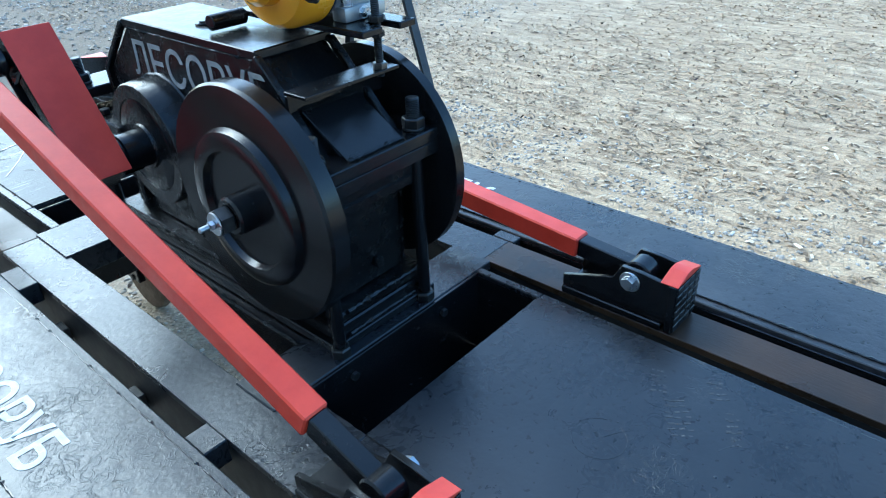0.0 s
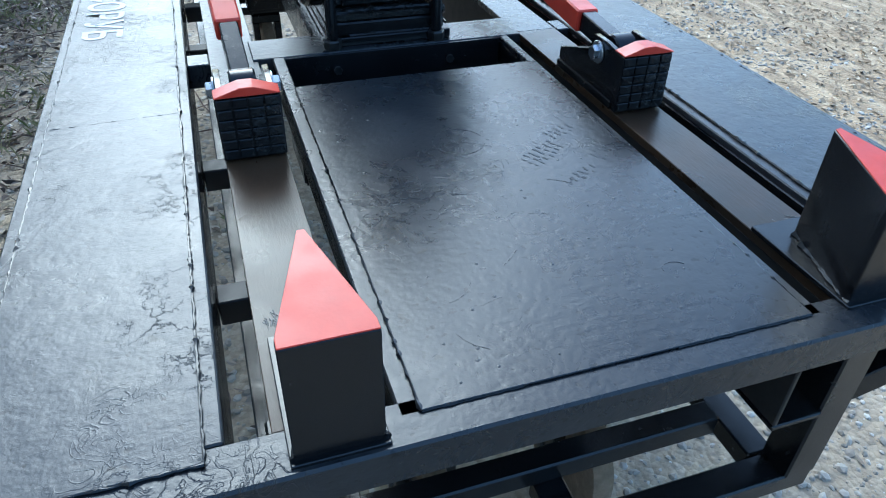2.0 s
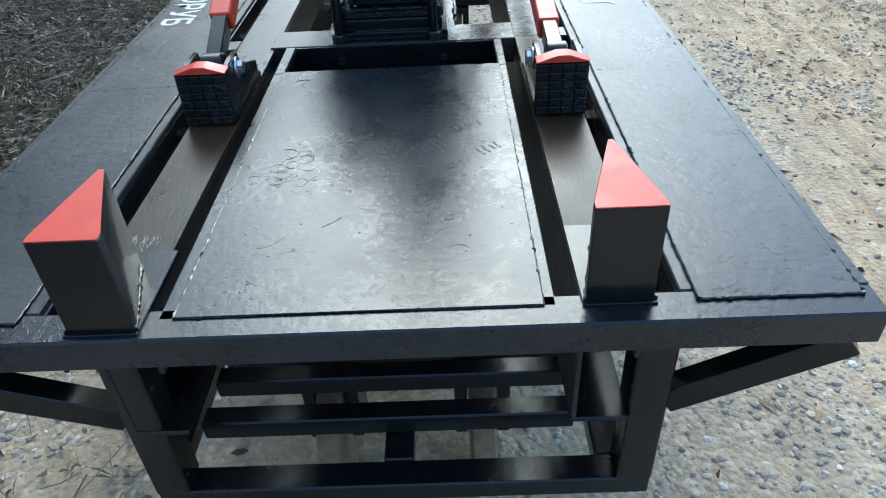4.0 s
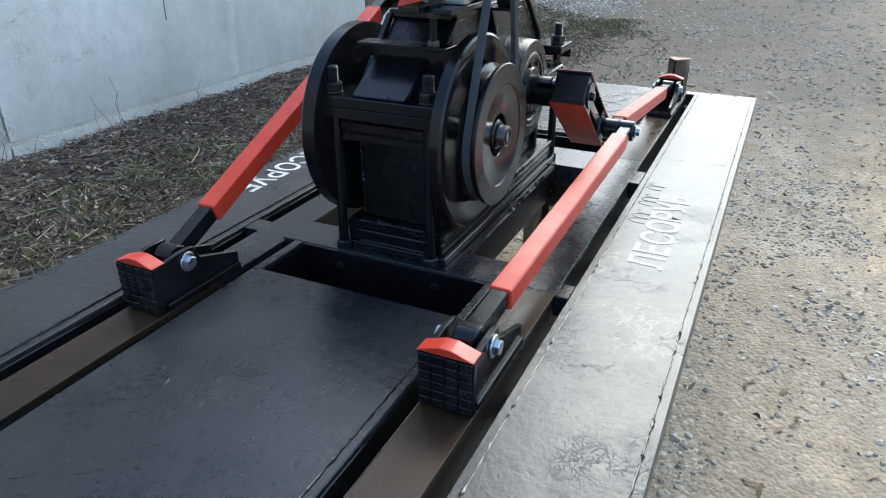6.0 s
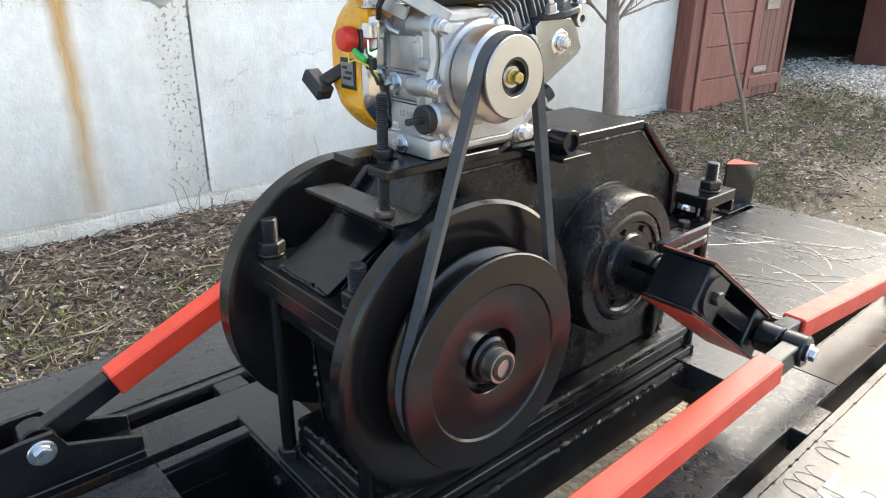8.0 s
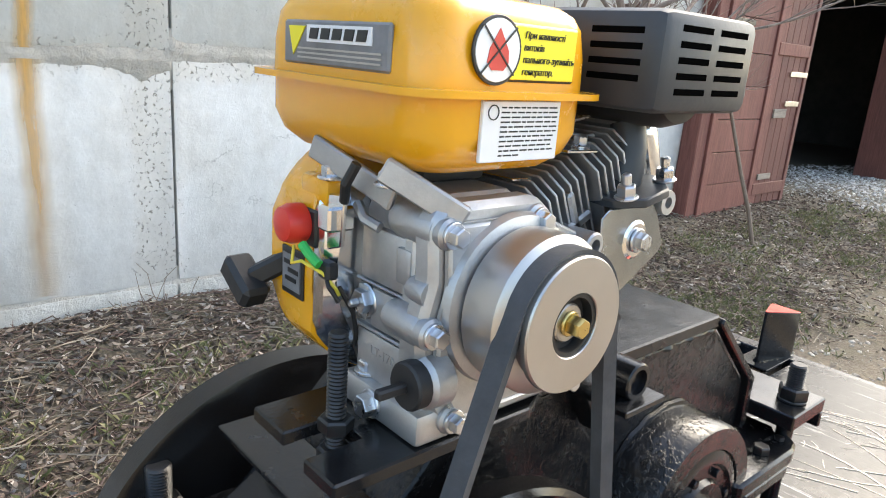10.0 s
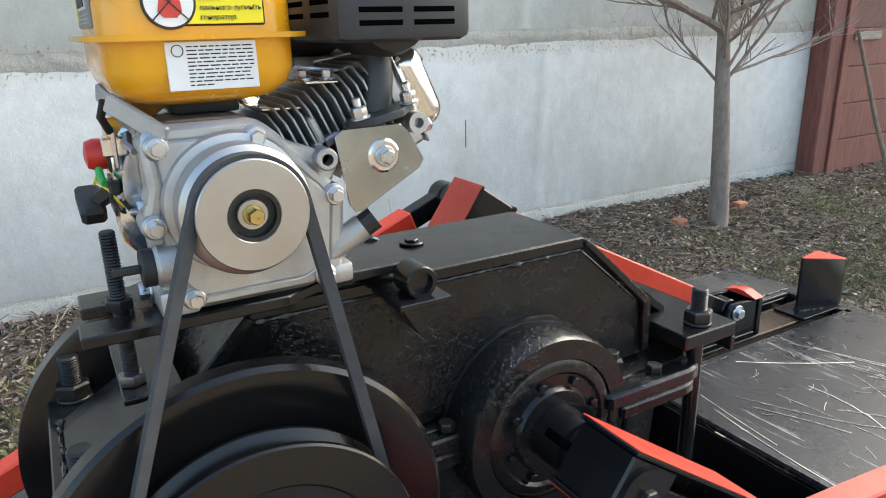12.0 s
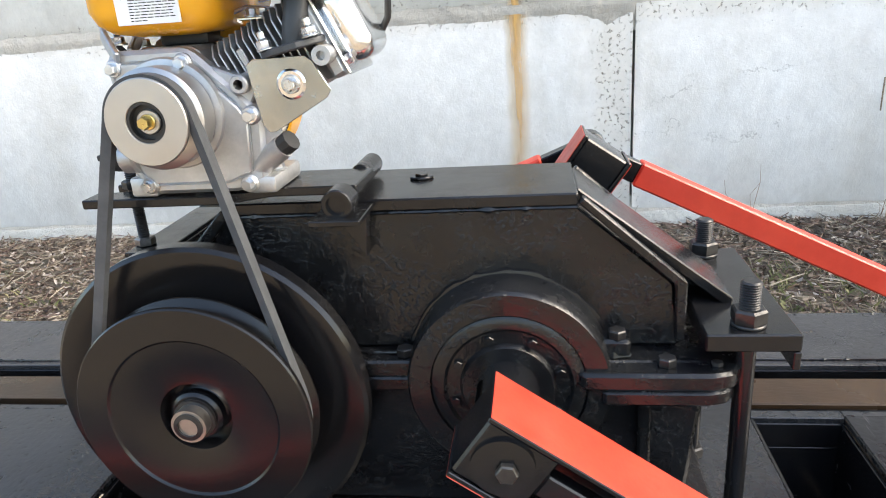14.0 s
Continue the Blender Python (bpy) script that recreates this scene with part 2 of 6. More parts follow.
def concrete_material(name, c0, c1, c2, rough=1.0, crumble=False):
    """Limewashed concrete; crumble: pitted bands along the bed joint and beside the upright joint."""
    m, n, l, b = nodes(name)
    big_n = noise_node(n, l, 0.9, 8, 0.6)
    mid = noise_node(n, l, 9, 8, 0.7)
    pore = noise_node(n, l, 55, 4, 0.6)
    c = ramp(n, l, big_n.outputs[0], [(0.3, c0), (0.52, c1), (0.75, c2)]).outputs[0]
    c = mix(n, l, ramp(n, l, mid.outputs[0], [(0.38, (0.28,)), (0.62, (0.0,))]).outputs[0], c, tuple(v * 0.72 for v in c0))
    c = mix(n, l, ramp(n, l, pore.outputs[0], [(0.24, (0.8,)), (0.31, (0.0,))]).outputs[0], c, (0.12, 0.11, 0.1))
    run = noise_node(n, l, 2.2, 5, 0.6, stretch=(1, 1.3, .7))
    c = mix(n, l, ramp(n, l, run.outputs[0], [(0.48, (0.0,)), (0.7, (0.28,))]).outputs[0], c, (0.42, 0.38, 0.31))
    hair = n.new("ShaderNodeTexVoronoi")
    hair.feature = 'DISTANCE_TO_EDGE'
    hair.inputs["Scale"].default_value = 0.9
    warp = noise_node(n, l, 3.5, 6, 0.7)
    tc = warp.inputs["Vector"].links[0].from_node.inputs[0].links[0].from_node
    wv = n.new("ShaderNodeVectorMath")
    wv.operation = 'MULTIPLY_ADD'
    l.new(warp.outputs["Color"], wv.inputs[0])
    wv.inputs[1].default_value = (.4, .4, .4)
    l.new(tc.outputs["Object"], wv.inputs[2])
    l.new(wv.outputs[0], hair.inputs["Vector"])
    crack = ramp(n, l, hair.outputs["Distance"], [(0.0, (0.6,)), (0.003, (0.0,))]).outputs[0]
    few = ramp(n, l, big_n.outputs[0], [(0.6, (0.0,)), (0.64, (1.0,))]).outputs[0]
    crack = mix(n, l, few, (0.0, 0.0, 0.0), crack)
    c = mix(n, l, crack, c, (0.16, 0.15, 0.13))
    flake = noise_node(n, l, 26, 6, 0.7)
    if crumble:
        sp = n.new("ShaderNodeSeparateXYZ")
        l.new(tc.outputs["Object"], sp.inputs[0])
        def band(out, at, half):
            k = n.new("ShaderNodeMath")
            k.operation = 'SUBTRACT'
            l.new(out, k.inputs[0])
            k.inputs[1].default_value = at
            a = n.new("ShaderNodeMath")
            a.operation = 'ABSOLUTE'
            l.new(k.outputs[0], a.inputs[0])
            w = n.new("ShaderNodeMath")
            w.operation = 'MULTIPLY_ADD'
            l.new(warp.outputs[0], w.inputs[0])
            w.inputs[1].default_value = -half * 2.2
            l.new(a.outputs[0], w.inputs[2])
            r = n.new("ShaderNodeMapRange")
            l.new(w.outputs[0], r.inputs[0])
            r.inputs[1].default_value, r.inputs[2].default_value, r.inputs[3].default_value, r.inputs[4].default_value = -half * .55, half * .1, 1.0, 0.0
            return r.outputs[0]
        zone = mix(n, l, 1.0, band(sp.outputs[1], .97, .11), band(sp.outputs[2], 1.38, .085), 'LIGHTEN')
        hole = noise_node(n, l, 44, 4, 0.65)
        pit = ramp(n, l, hole.outputs[0], [(0.37, (1.0,)), (0.42, (0.0,))]).outputs[0]
        pit = mix(n, l, 1.0, zone, pit, 'MULTIPLY')
        c = mix(n, l, zone, c, mix(n, l, 0.35, c, (0.52, 0.47, 0.39)))
        c = mix(n, l, mix(n, l, 1.0, pit, (0.75, 0.75, 0.75), 'MULTIPLY'), c, (0.2, 0.18, 0.15))
    l.new(c, b.inputs["Base Color"])
    b.inputs["Roughness"].default_value = 0.85
    p = bump(n, l, b, mid.outputs[0], min(1.0, 0.35 * rough), 0.012)
    if crumble:
        inv = n.new("ShaderNodeInvert")
        l.new(pit, inv.inputs["Color"])
        p = bump(n, l, b, inv.outputs[0], 0.8, 0.008, p)
    elif rough > 1:
        p = bump(n, l, b, flake.outputs[0], 0.8, 0.015, p)
    bump(n, l, b, pore.outputs[0], 0.4, 0.004, p)
    return m
CONC = concrete_material("whitewashed_concrete", (0.56, 0.55, 0.52), (0.68, 0.67, 0.645), (0.75, 0.74, 0.715), crumble=True)
CONC_UP = concrete_material("grey_washed_concrete", (0.52, 0.51, 0.47), (0.64, 0.63, 0.59), (0.73, 0.72, 0.68), crumble=True)
MORTAR = concrete_material("crumbling_mortar", (0.36, 0.33, 0.28), (0.52, 0.485, 0.43), (0.6, 0.575, 0.52), 2.0)
PLINTH = concrete_material("weathered_plinth", (0.36, 0.35, 0.31), (0.52, 0.51, 0.47), (0.6, 0.59, 0.55), 1.6)
# Plaster colour set dark so that it stands for the shade indoors.
DARK = painted("shade_dark_plaster", (0.05, 0.05, 0.05), (0.09, 0.085, 0.08), 0.8, 0.95, big=3)

def wood_material(name, c0, c1, axis=(14, 14, 0.8), rough=0.7):
    m, n, l, b = nodes(name)
    g = noise_node(n, l, 5, 9, 0.7, stretch=axis)
    o = n.new("ShaderNodeObjectInfo")
    c = ramp(n, l, g.outputs[0], [(0.3, c0), (0.7, c1)]).outputs[0]
    h = n.new("ShaderNodeHueSaturation")
    l.new(c, h.inputs["Color"])
    mr = n.new("ShaderNodeMapRange")
    l.new(o.outputs["Random"], mr.inputs[0])
    mr.inputs[3].default_value, mr.inputs[4].default_value = 0.8, 1.2
    l.new(mr.outputs[0], h.inputs["Value"])
    l.new(h.outputs[0], b.inputs["Base Color"])
    b.inputs["Roughness"].default_value = rough
    bump(n, l, b, g.outputs[0], 0.35, 0.006)
    return m
PLANK = wood_material("red_brown_planks", (0.11, 0.036, 0.028), (0.24, 0.088, 0.068))
OLDWOOD = wood_material("grey_weathered_board", (0.2, 0.16, 0.13), (0.42, 0.36, 0.3), (10, 1.2, 10), 0.85)
BARK = wood_material("grey_brown_bark", (0.16, 0.12, 0.1), (0.34, 0.275, 0.235), (5, 5, 2), 0.9)
STICK = wood_material("weathered_stick", (0.16, 0.11, 0.08), (0.3, 0.22, 0.16), (8, 8, 1), 0.85)

def ground_material():
    """Gravel road, with earth and litter towards the wall."""
    m, n, l, b = nodes("gravel_and_earth")
    tc = n.new("ShaderNodeTexCoord")
    v = n.new("ShaderNodeTexVoronoi")
    v.inputs["Scale"].default_value = 62
    l.new(tc.outputs["Object"], v.inputs["Vector"])
    v2 = n.new("ShaderNodeTexVoronoi")
    v2.inputs["Scale"].default_value = 95
    l.new(tc.outputs["Object"], v2.inputs["Vector"])
    big_n = noise_node(n, l, 0.55, 8, 0.65)
    mid = noise_node(n, l, 4, 8, 0.7)
    fine = noise_node(n, l, 60, 6, 0.7)
    hsv = n.new("ShaderNodeSeparateColor")
    l.new(v.outputs["Color"], hsv.inputs[0])
    stone = ramp(n, l, hsv.outputs[0], [(0.0, (0.17, 0.142, 0.108)), (0.45, (0.28, 0.235, 0.18)), (0.8, (0.38, 0.33, 0.26)), (1.0, (0.56, 0.51, 0.43))]).outputs[0]
    dust = ramp(n, l, fine.outputs[0], [(0.3, (0.17, 0.13, 0.088)), (0.68, (0.5, 0.4, 0.275))]).outputs[0]
    road = mix(n, l, ramp(n, l, mid.outputs[0], [(0.36, (0.3,)), (0.62, (0.8,))]).outputs[0], stone, dust)
    rut = noise_node(n, l, 2.6, 7, 0.65, stretch=(1.0, .16, 1))
    road = mix(n, l, ramp(n, l, rut.outputs[0], [(0.42, (0.75,)), (0.6, (0.0,))]).outputs[0], road, mix(n, l, fine.outputs[0], (0.15, 0.116, 0.082), (0.34, 0.275, 0.195)))
    pale = noise_node(n, l, 1.1, 6, 0.6)
    road = mix(n, l, ramp(n, l, pale.outputs[0], [(0.5, (0.0,)), (0.68, (0.55,))]).outputs[0], road, mix(n, l, fine.outputs[0], (0.26, 0.205, 0.14), (0.56, 0.46, 0.33)))
    damp = n.new("ShaderNodeMapRange")
    sy = n.new("ShaderNodeSeparateXYZ")
    l.new(tc.outputs["Object"], sy.inputs[0])
    wet = n.new("ShaderNodeMath")
    wet.operation = 'MULTIPLY_ADD'
    l.new(mid.outputs[0], wet.inputs[0])
    wet.inputs[1].default_value = 5.0
    l.new(sy.outputs[1], wet.inputs[2])
    l.new(wet.outputs[0], damp.inputs[0])
    damp.inputs[1].default_value, damp.inputs[2].default_value, damp.inputs[3].default_value, damp.inputs[4].default_value = 4.3, 8.0, 0.0, 0.85
    road = mix(n, l, damp.outputs[0], road, mix(n, l, fine.outputs[0], (0.04, 0.031, 0.022), (0.15, 0.12, 0.088)))
    yard = n.new("ShaderNodeMath")
    yard.operation = 'MULTIPLY_ADD'
    l.new(pale.outputs[0], yard.inputs[0])
    yard.inputs[1].default_value = 1.6
    l.new(sy.outputs[0], yard.inputs[2])
    ym = n.new("ShaderNodeMapRange")
    l.new(yard.outputs[0], ym.inputs[0])
    ym.inputs[1].default_value, ym.inputs[2].default_value = 1.9, 2.5
    track = noise_node(n, l, 6, 8, 0.75, stretch=(2.2, .5, 1))
    straw = ramp(n, l, track.outputs[0], [(0.3, (0.15, 0.1, 0.06)), (0.5, (0.4, 0.29, 0.175)), (0.7, (0.6, 0.47, 0.31))]).outputs[0]
    dry = mix(n, l, damp.outputs[0], ym.outputs[0], (0.0, 0.0, 0.0))
    road = mix(n, l, dry, mix(n, l, 1.0, road, (1.2, 1.2, 1.2), 'MULTIPLY'), straw)
    earth = ramp(n, l, fine.outputs[0], [(0.3, (0.06, 0.047, 0.035)), (0.7, (0.16, 0.13, 0.09))]).outputs[0]
    moss = ramp(n, l, mid.outputs[0], [(0.5, (0.0,)), (0.66, (0.3,))]).outputs[0]
    earth = mix(n, l, moss, earth, (0.075, 0.085, 0.03))
    sx = n.new("ShaderNodeSeparateXYZ")
    l.new(tc.outputs["Object"], sx.inputs[0])
    ad = n.new("ShaderNodeMath")
    ad.operation = 'MULTIPLY_ADD'
    l.new(big_n.outputs[0], ad.inputs[0])
    ad.inputs[1].default_value = 1.6
    l.new(sx.outputs[0], ad.inputs[2])
    far = n.new("ShaderNodeMapRange")
    l.new(sx.outputs[1], far.inputs[0])
    far.inputs[1].default_value, far.inputs[2].default_value, far.inputs[3].default_value, far.inputs[4].default_value = 2.0, 14.0, 0.0, -3.2
    sm = n.new("ShaderNodeMath")
    l.new(ad.outputs[0], sm.inputs[0])
    l.new(far.outputs[0], sm.inputs[1])
    mr = n.new("ShaderNodeMapRange")
    l.new(sm.outputs[0], mr.inputs[0])
    mr.inputs[1].default_value, mr.inputs[2].default_value = -0.75, 0.1
    c = mix(n, l, mr.outputs[0], earth, road)
    l.new(c, b.inputs["Base Color"])
    clod = noise_node(n, l, 11, 8, 0.75)
    c = mix(n, l, 1.0, c, ramp(n, l, clod.outputs[0], [(0.34, (0.87, 0.865, 0.86)), (0.5, (1.0, 1.0, 1.0)), (0.7, (1.22, 1.21, 1.19))]).outputs[0], 'MULTIPLY')
    l.new(c, b.inputs["Base Color"])
    b.inputs["Roughness"].default_value = 0.92
    inv = n.new("ShaderNodeMath")
    inv.operation = 'MULTIPLY'
    l.new(v.outputs["Distance"], inv.inputs[0])
    inv.inputs[1].default_value = -1.0
    p = bump(n, l, b, inv.outputs[0], 0.65, 0.008)
    p = bump(n, l, b, mid.outputs[0], 0.45, 0.03, p)
    bump(n, l, b, fine.outputs[0], 0.5, 0.006, p)
    return m
GROUND = ground_material()

def island_material(name, stops, rough=0.85):
    m, n, l, b = nodes(name)
    g = n.new("ShaderNodeNewGeometry")
    l.new(ramp(n, l, g.outputs["Random Per Island"], stops).outputs[0], b.inputs["Base Color"])
    b.inputs["Roughness"].default_value = rough
    f = noise_node(n, l, 200, 4, 0.6)
    bump(n, l, b, f.outputs[0], 0.4, 0.002)
    return m
LITTER = island_material("dead_leaves", [(0.0, (0.045, 0.032, 0.025)), (0.35, (0.13, 0.095, 0.072)), (0.7, (0.25, 0.2, 0.155)), (1.0, (0.44, 0.39, 0.34))])
STRAW = island_material("dry_stalks", [(0.0, (0.09, 0.06, 0.05)), (0.3, (0.13, 0.08, 0.062)), (0.65, (0.17, 0.135, 0.1)), (1.0, (0.3, 0.26, 0.2))])
PALE = island_material("pale_gravel", [(0.0, (0.22, 0.2, 0.18)), (0.5, (0.42, 0.4, 0.37)), (1.0, (0.66, 0.64, 0.6))])
CHIPS = island_material("wood_chips", [(0.0, (0.17, 0.12, 0.075)), (0.3, (0.28, 0.19, 0.11)), (0.75, (0.44, 0.33, 0.21)), (1.0, (0.62, 0.52, 0.38))])
GRASS = island_material("young_grass", [(0.0, (0.12, 0.135, 0.05)), (0.55, (0.19, 0.19, 0.085)), (1.0, (0.34, 0.3, 0.17))])
PEBBLE = island_material("pebbles", [(0.0, (0.2, 0.175, 0.145)), (0.5, (0.32, 0.285, 0.24)), (0.85, (0.43, 0.39, 0.335)), (1.0, (0.58, 0.54, 0.48))])

# ---- mesh helpers ----
def thing(name, loc, label, category, group="", kind=""):
    ob = new(name)
    ob.location = loc
    ob.empty_display_size = 0.05
    return tagged(ob, label, category, group, kind)

def root_of(ob):
    while ob.parent:
        ob = ob.parent
    return ob

def link(name, bm, material, loc=(0, 0, 0), angle=32):
    bm.transform(Matrix.Translation(-Vector(loc)))
    bmesh.ops.recalc_face_normals(bm, faces=bm.faces)
    me = bpy.data.meshes.new(name)
    bm.to_mesh(me)
    bm.free()
    me.shade_smooth()
    me.set_sharp_from_angle(angle=radians(angle))
    me.materials.append(material)
    ob = new(name, me)
    return ob

def part(name, bm, material, parent, label="", angle=32):
    """One mesh under a thing or under a part; the mesh is given in world places."""
    ob = link(name, bm, material, root_of(parent).location, angle)
    ob.parent = parent
    if label:
        ob["label"] = label
    return ob

def single(name, bm, material, label, category, loc=(0, 0, 0), group="", kind="", angle=32):
    ob = link(name, bm, material, loc, angle)
    ob.location = loc
    return tagged(ob, label, category, group, kind)

def join(*bms):
    out = bms[0]
    for b in bms[1:]:
        me = bpy.data.meshes.new("t")
        b.to_mesh(me)
        b.free()
        out.from_mesh(me)
        bpy.data.meshes.remove(me)
    return out

def box(x0, x1, y0, y1, z0, z1, bev=0.002):
    bm = bmesh.new()
    bmesh.ops.create_cube(bm, size=1)
    for v in bm.verts:
        v.co = Vector((x0 + (v.co.x + .5) * (x1 - x0), y0 + (v.co.y + .5) * (y1 - y0), z0 + (v.co.z + .5) * (z1 - z0)))
    if bev:
        bev = min(bev, 0.4 * min(abs(x1 - x0), abs(y1 - y0), abs(z1 - z0)))
        bmesh.ops.bevel(bm, geom=bm.edges[:], offset=bev, segments=1, affect='EDGES')
    return bm

def soft_box(x0, x1, y0, y1, z0, z1, r, seg=3):
    bm = box(x0, x1, y0, y1, z0, z1, 0)
    bmesh.ops.bevel(bm, geom=bm.edges[:], offset=r, segments=seg, affect='EDGES', profile=0.5)
    return bm

def bar(a, b, w, h, bev=0.002, spin=0.0):
    """A square bar of width w (across) and height h from a to b."""
    a, b = Vector(a), Vector(b)
    L = (b - a).length
    bm = box(-w / 2, w / 2, 0, L, -h / 2, h / 2, bev)
    d = (b - a).normalized()
    q = d.to_track_quat('Y', 'Z').to_matrix().to_4x4()
    bm.transform(Matrix.Translation(a) @ q @ Matrix.Rotation(spin, 4, 'Y'))
    return bm

AX = {'x': Matrix.Rotation(radians(90), 4, 'Y'), 'y': Matrix.Rotation(radians(-90), 4, 'X'), 'z': Matrix.Identity(4)}

def lathe(axis, c, prof, seg=48, close=True):
    """Turn a profile of (radius, along) round an axis through c."""
    bm = bmesh.new()
    rings = []
    for r, h in prof:
        rings.append([bm.verts.new((r * math.cos(2 * math.pi * i / seg), r * math.sin(2 * math.pi * i / seg), h)) for i in range(seg)])
    for a, b in zip(rings, rings[1:]):
        for i in range(seg):
            bm.faces.new((a[i], a[(i + 1) % seg], b[(i + 1) % seg], b[i]))
    if close:
        bm.faces.new(rings[0])
        bm.faces.new(rings[-1])
    bm.transform(Matrix.Translation(c) @ AX[axis])
    return bm

def cyl(axis, c, r, h0, h1, seg=24, bev=0.0015):
    bev = min(bev, r * .3, abs(h1 - h0) * .3)
    return lathe(axis, c, [(r - bev, h0), (r, h0 + bev), (r, h1 - bev), (r - bev, h1)], seg)

def prism(axis, pts, h0, h1, bev=0.0015):
    """A polygon in the plane across an axis (x: pts are y,z; y: x,z; z: x,y) made thick from h0 to h1."""
    bm = bmesh.new()
    def at(p, h):
        return {'x': (h, p[0], p[1]), 'y': (p[0], h, p[1]), 'z': (p[0], p[1], h)}[axis]
    a = [bm.verts.new(at(p, h0)) for p in pts]
    b = [bm.verts.new(at(p, h1)) for p in pts]
    bm.faces.new(a)
    bm.faces.new(b)
    for i in range(len(pts)):
        j = (i + 1) % len(pts)
        bm.faces.new((a[i], a[j], b[j], b[i]))
    bmesh.ops.recalc_face_normals(bm, faces=bm.faces)
    if bev:
        bmesh.ops.bevel(bm, geom=bm.edges[:], offset=bev, segments=1, affect='EDGES')
    return bm

def tube(points, r, seg=8, taper=None):
    bm = bmesh.new()
    pts = [Vector(p) for p in points]
    rings = []
    for i, p in enumerate(pts):
        d = (pts[min(i + 1, len(pts) - 1)] - pts[max(i - 1, 0)]).normalized()
        u = d.orthogonal().normalized()
        if rings:
            u = (last - d * last.dot(d)).normalized()
        last = u
        w = d.cross(u)
        rr = r if taper is None else r + (taper - r) * i / (len(pts) - 1)
        rings.append([bm.verts.new(p + rr * (math.cos(2 * math.pi * k / seg) * u + math.sin(2 * math.pi * k / seg) * w)) for k in range(seg)])
    for a, b in zip(rings, rings[1:]):
        for k in range(seg):
            bm.faces.new((a[k], a[(k + 1) % seg], b[(k + 1) % seg], b[k]))
    bm.faces.new(rings[0])
    bm.faces.new(rings[-1])
    return bm

def hexhead(axis, c, r, h0, h1):
    bm = lathe(axis, c, [(r * .93, h0), (r, h0 + .12 * (h1 - h0)), (r, h1 - .15 * (h1 - h0)), (r * .86, h1)], 6)
    return bm

def weld(a, b, r=0.003, step=0.006):
    """An uneven weld bead from a to b."""
    a, b = Vector(a), Vector(b)
    n = max(3, int((b - a).length / step))
    rnd = random.Random(int(1000 * (a.x + 2 * a.y + b.x)))
    side = (b - a).cross(Vector((0, 0, 1))).normalized()
    pts = [a.lerp(b, i / n) + side * rnd.uniform(-.4, .4) * r for i in range(n + 1)]
    bm = tube(pts, r, 6)
    k = 0
    for i, v in enumerate(bm.verts):
        if i % 6 == 0:
            k = rnd.choice((.5, .7, .85, 1.0, 1.15)) if rnd.random() > .07 else 1.9
        p = pts[i // 6]
        v.co = p + (v.co - p) * k
    return bm

def threaded(axis, c, r, h0, h1, pitch=0.003, seg=16):
    prof = [(r * .8, h0)]
    k = int(abs(h1 - h0) / pitch)
    for i in range(k):
        h = h0 + (h1 - h0) * (i + .5) / k
        d = (h1 - h0) / k
        prof += [(r, h - d * .2), (r * .86, h + d * .25)]
    prof.append((r * .8, h1))
    return lathe(axis, c, prof, seg)

def words(text, size, m, material, name, parent, label="", extrude=0.0004, spacing=1.0, bold=0.0, width=None, shear=0.0):
    """Lettering as a mesh, laid out by the pose m (x along the line, y up the letters)."""
    cu = bpy.data.curves.new("t", 'FONT')
    cu.body, cu.size, cu.extrude, cu.space_character, cu.offset = text, size, extrude, spacing, bold
    cu.shear = shear
    cu.align_x, cu.align_y = 'CENTER', 'CENTER'
    ob = bpy.data.objects.new("t", cu)
    scene.collection.objects.link(ob)
    bpy.context.view_layer.update()
    me = bpy.data.meshes.new_from_object(ob.evaluated_get(bpy.context.evaluated_depsgraph_get()))
    bpy.data.objects.remove(ob)
    bm = bmesh.new()
    bm.from_mesh(me)
    if width:
        xs = [v.co.x for v in bm.verts]
        bm.transform(Matrix.Diagonal((width / (max(xs) - min(xs)), 1, 1, 1)))
    bm.transform(m)
    return part(name, bm, material, parent, label)

def axes(o, xd, yd):
    xd, yd = Vector(xd), Vector(yd)
    z = xd.cross(yd)
    m = Matrix((xd, yd, z)).transposed().to_4x4()
    m.translation = o
    return m

# ---- ground and wall ----
WX = -2.98
def ground_z(x, y):
    s = min(1.0, max(0.0, (-1.7 - x) / 1.25))
    z = 0.185 * s * s * (3 - 2 * s)
    return z + 0.018 * noise.noise((x * 1.3, y * 1.3, 0)) + 0.008 * noise.noise((x * 5, y * 5, 3))

def build_ground():
    def steps(lo, hi, fine_lo, fine_hi, d):
        out, v = [], lo
        while v < hi:
            out.append(v)
            v += d if fine_lo <= v < fine_hi else max(d, 0.35 * min(abs(v - fine_lo), abs(v - fine_hi)))
        return out + [hi]
    xs, ys = steps(-60, 300, -3.3, 4, 0.07), steps(-60, 300, -4, 10, 0.09)
    bm = bmesh.new()
    grid = [[bm.verts.new((x, y, ground_z(x, y))) for y in ys] for x in xs]
    for a, b in zip(grid, grid[1:]):
        for i in range(len(ys) - 1):
            bm.faces.new((a[i], b[i], b[i + 1], a[i + 1]))
    return single("ground", bm, GROUND, "gravel yard with earth and dead leaves towards the wall", "ground", kind="structure", angle=180)
build_ground()

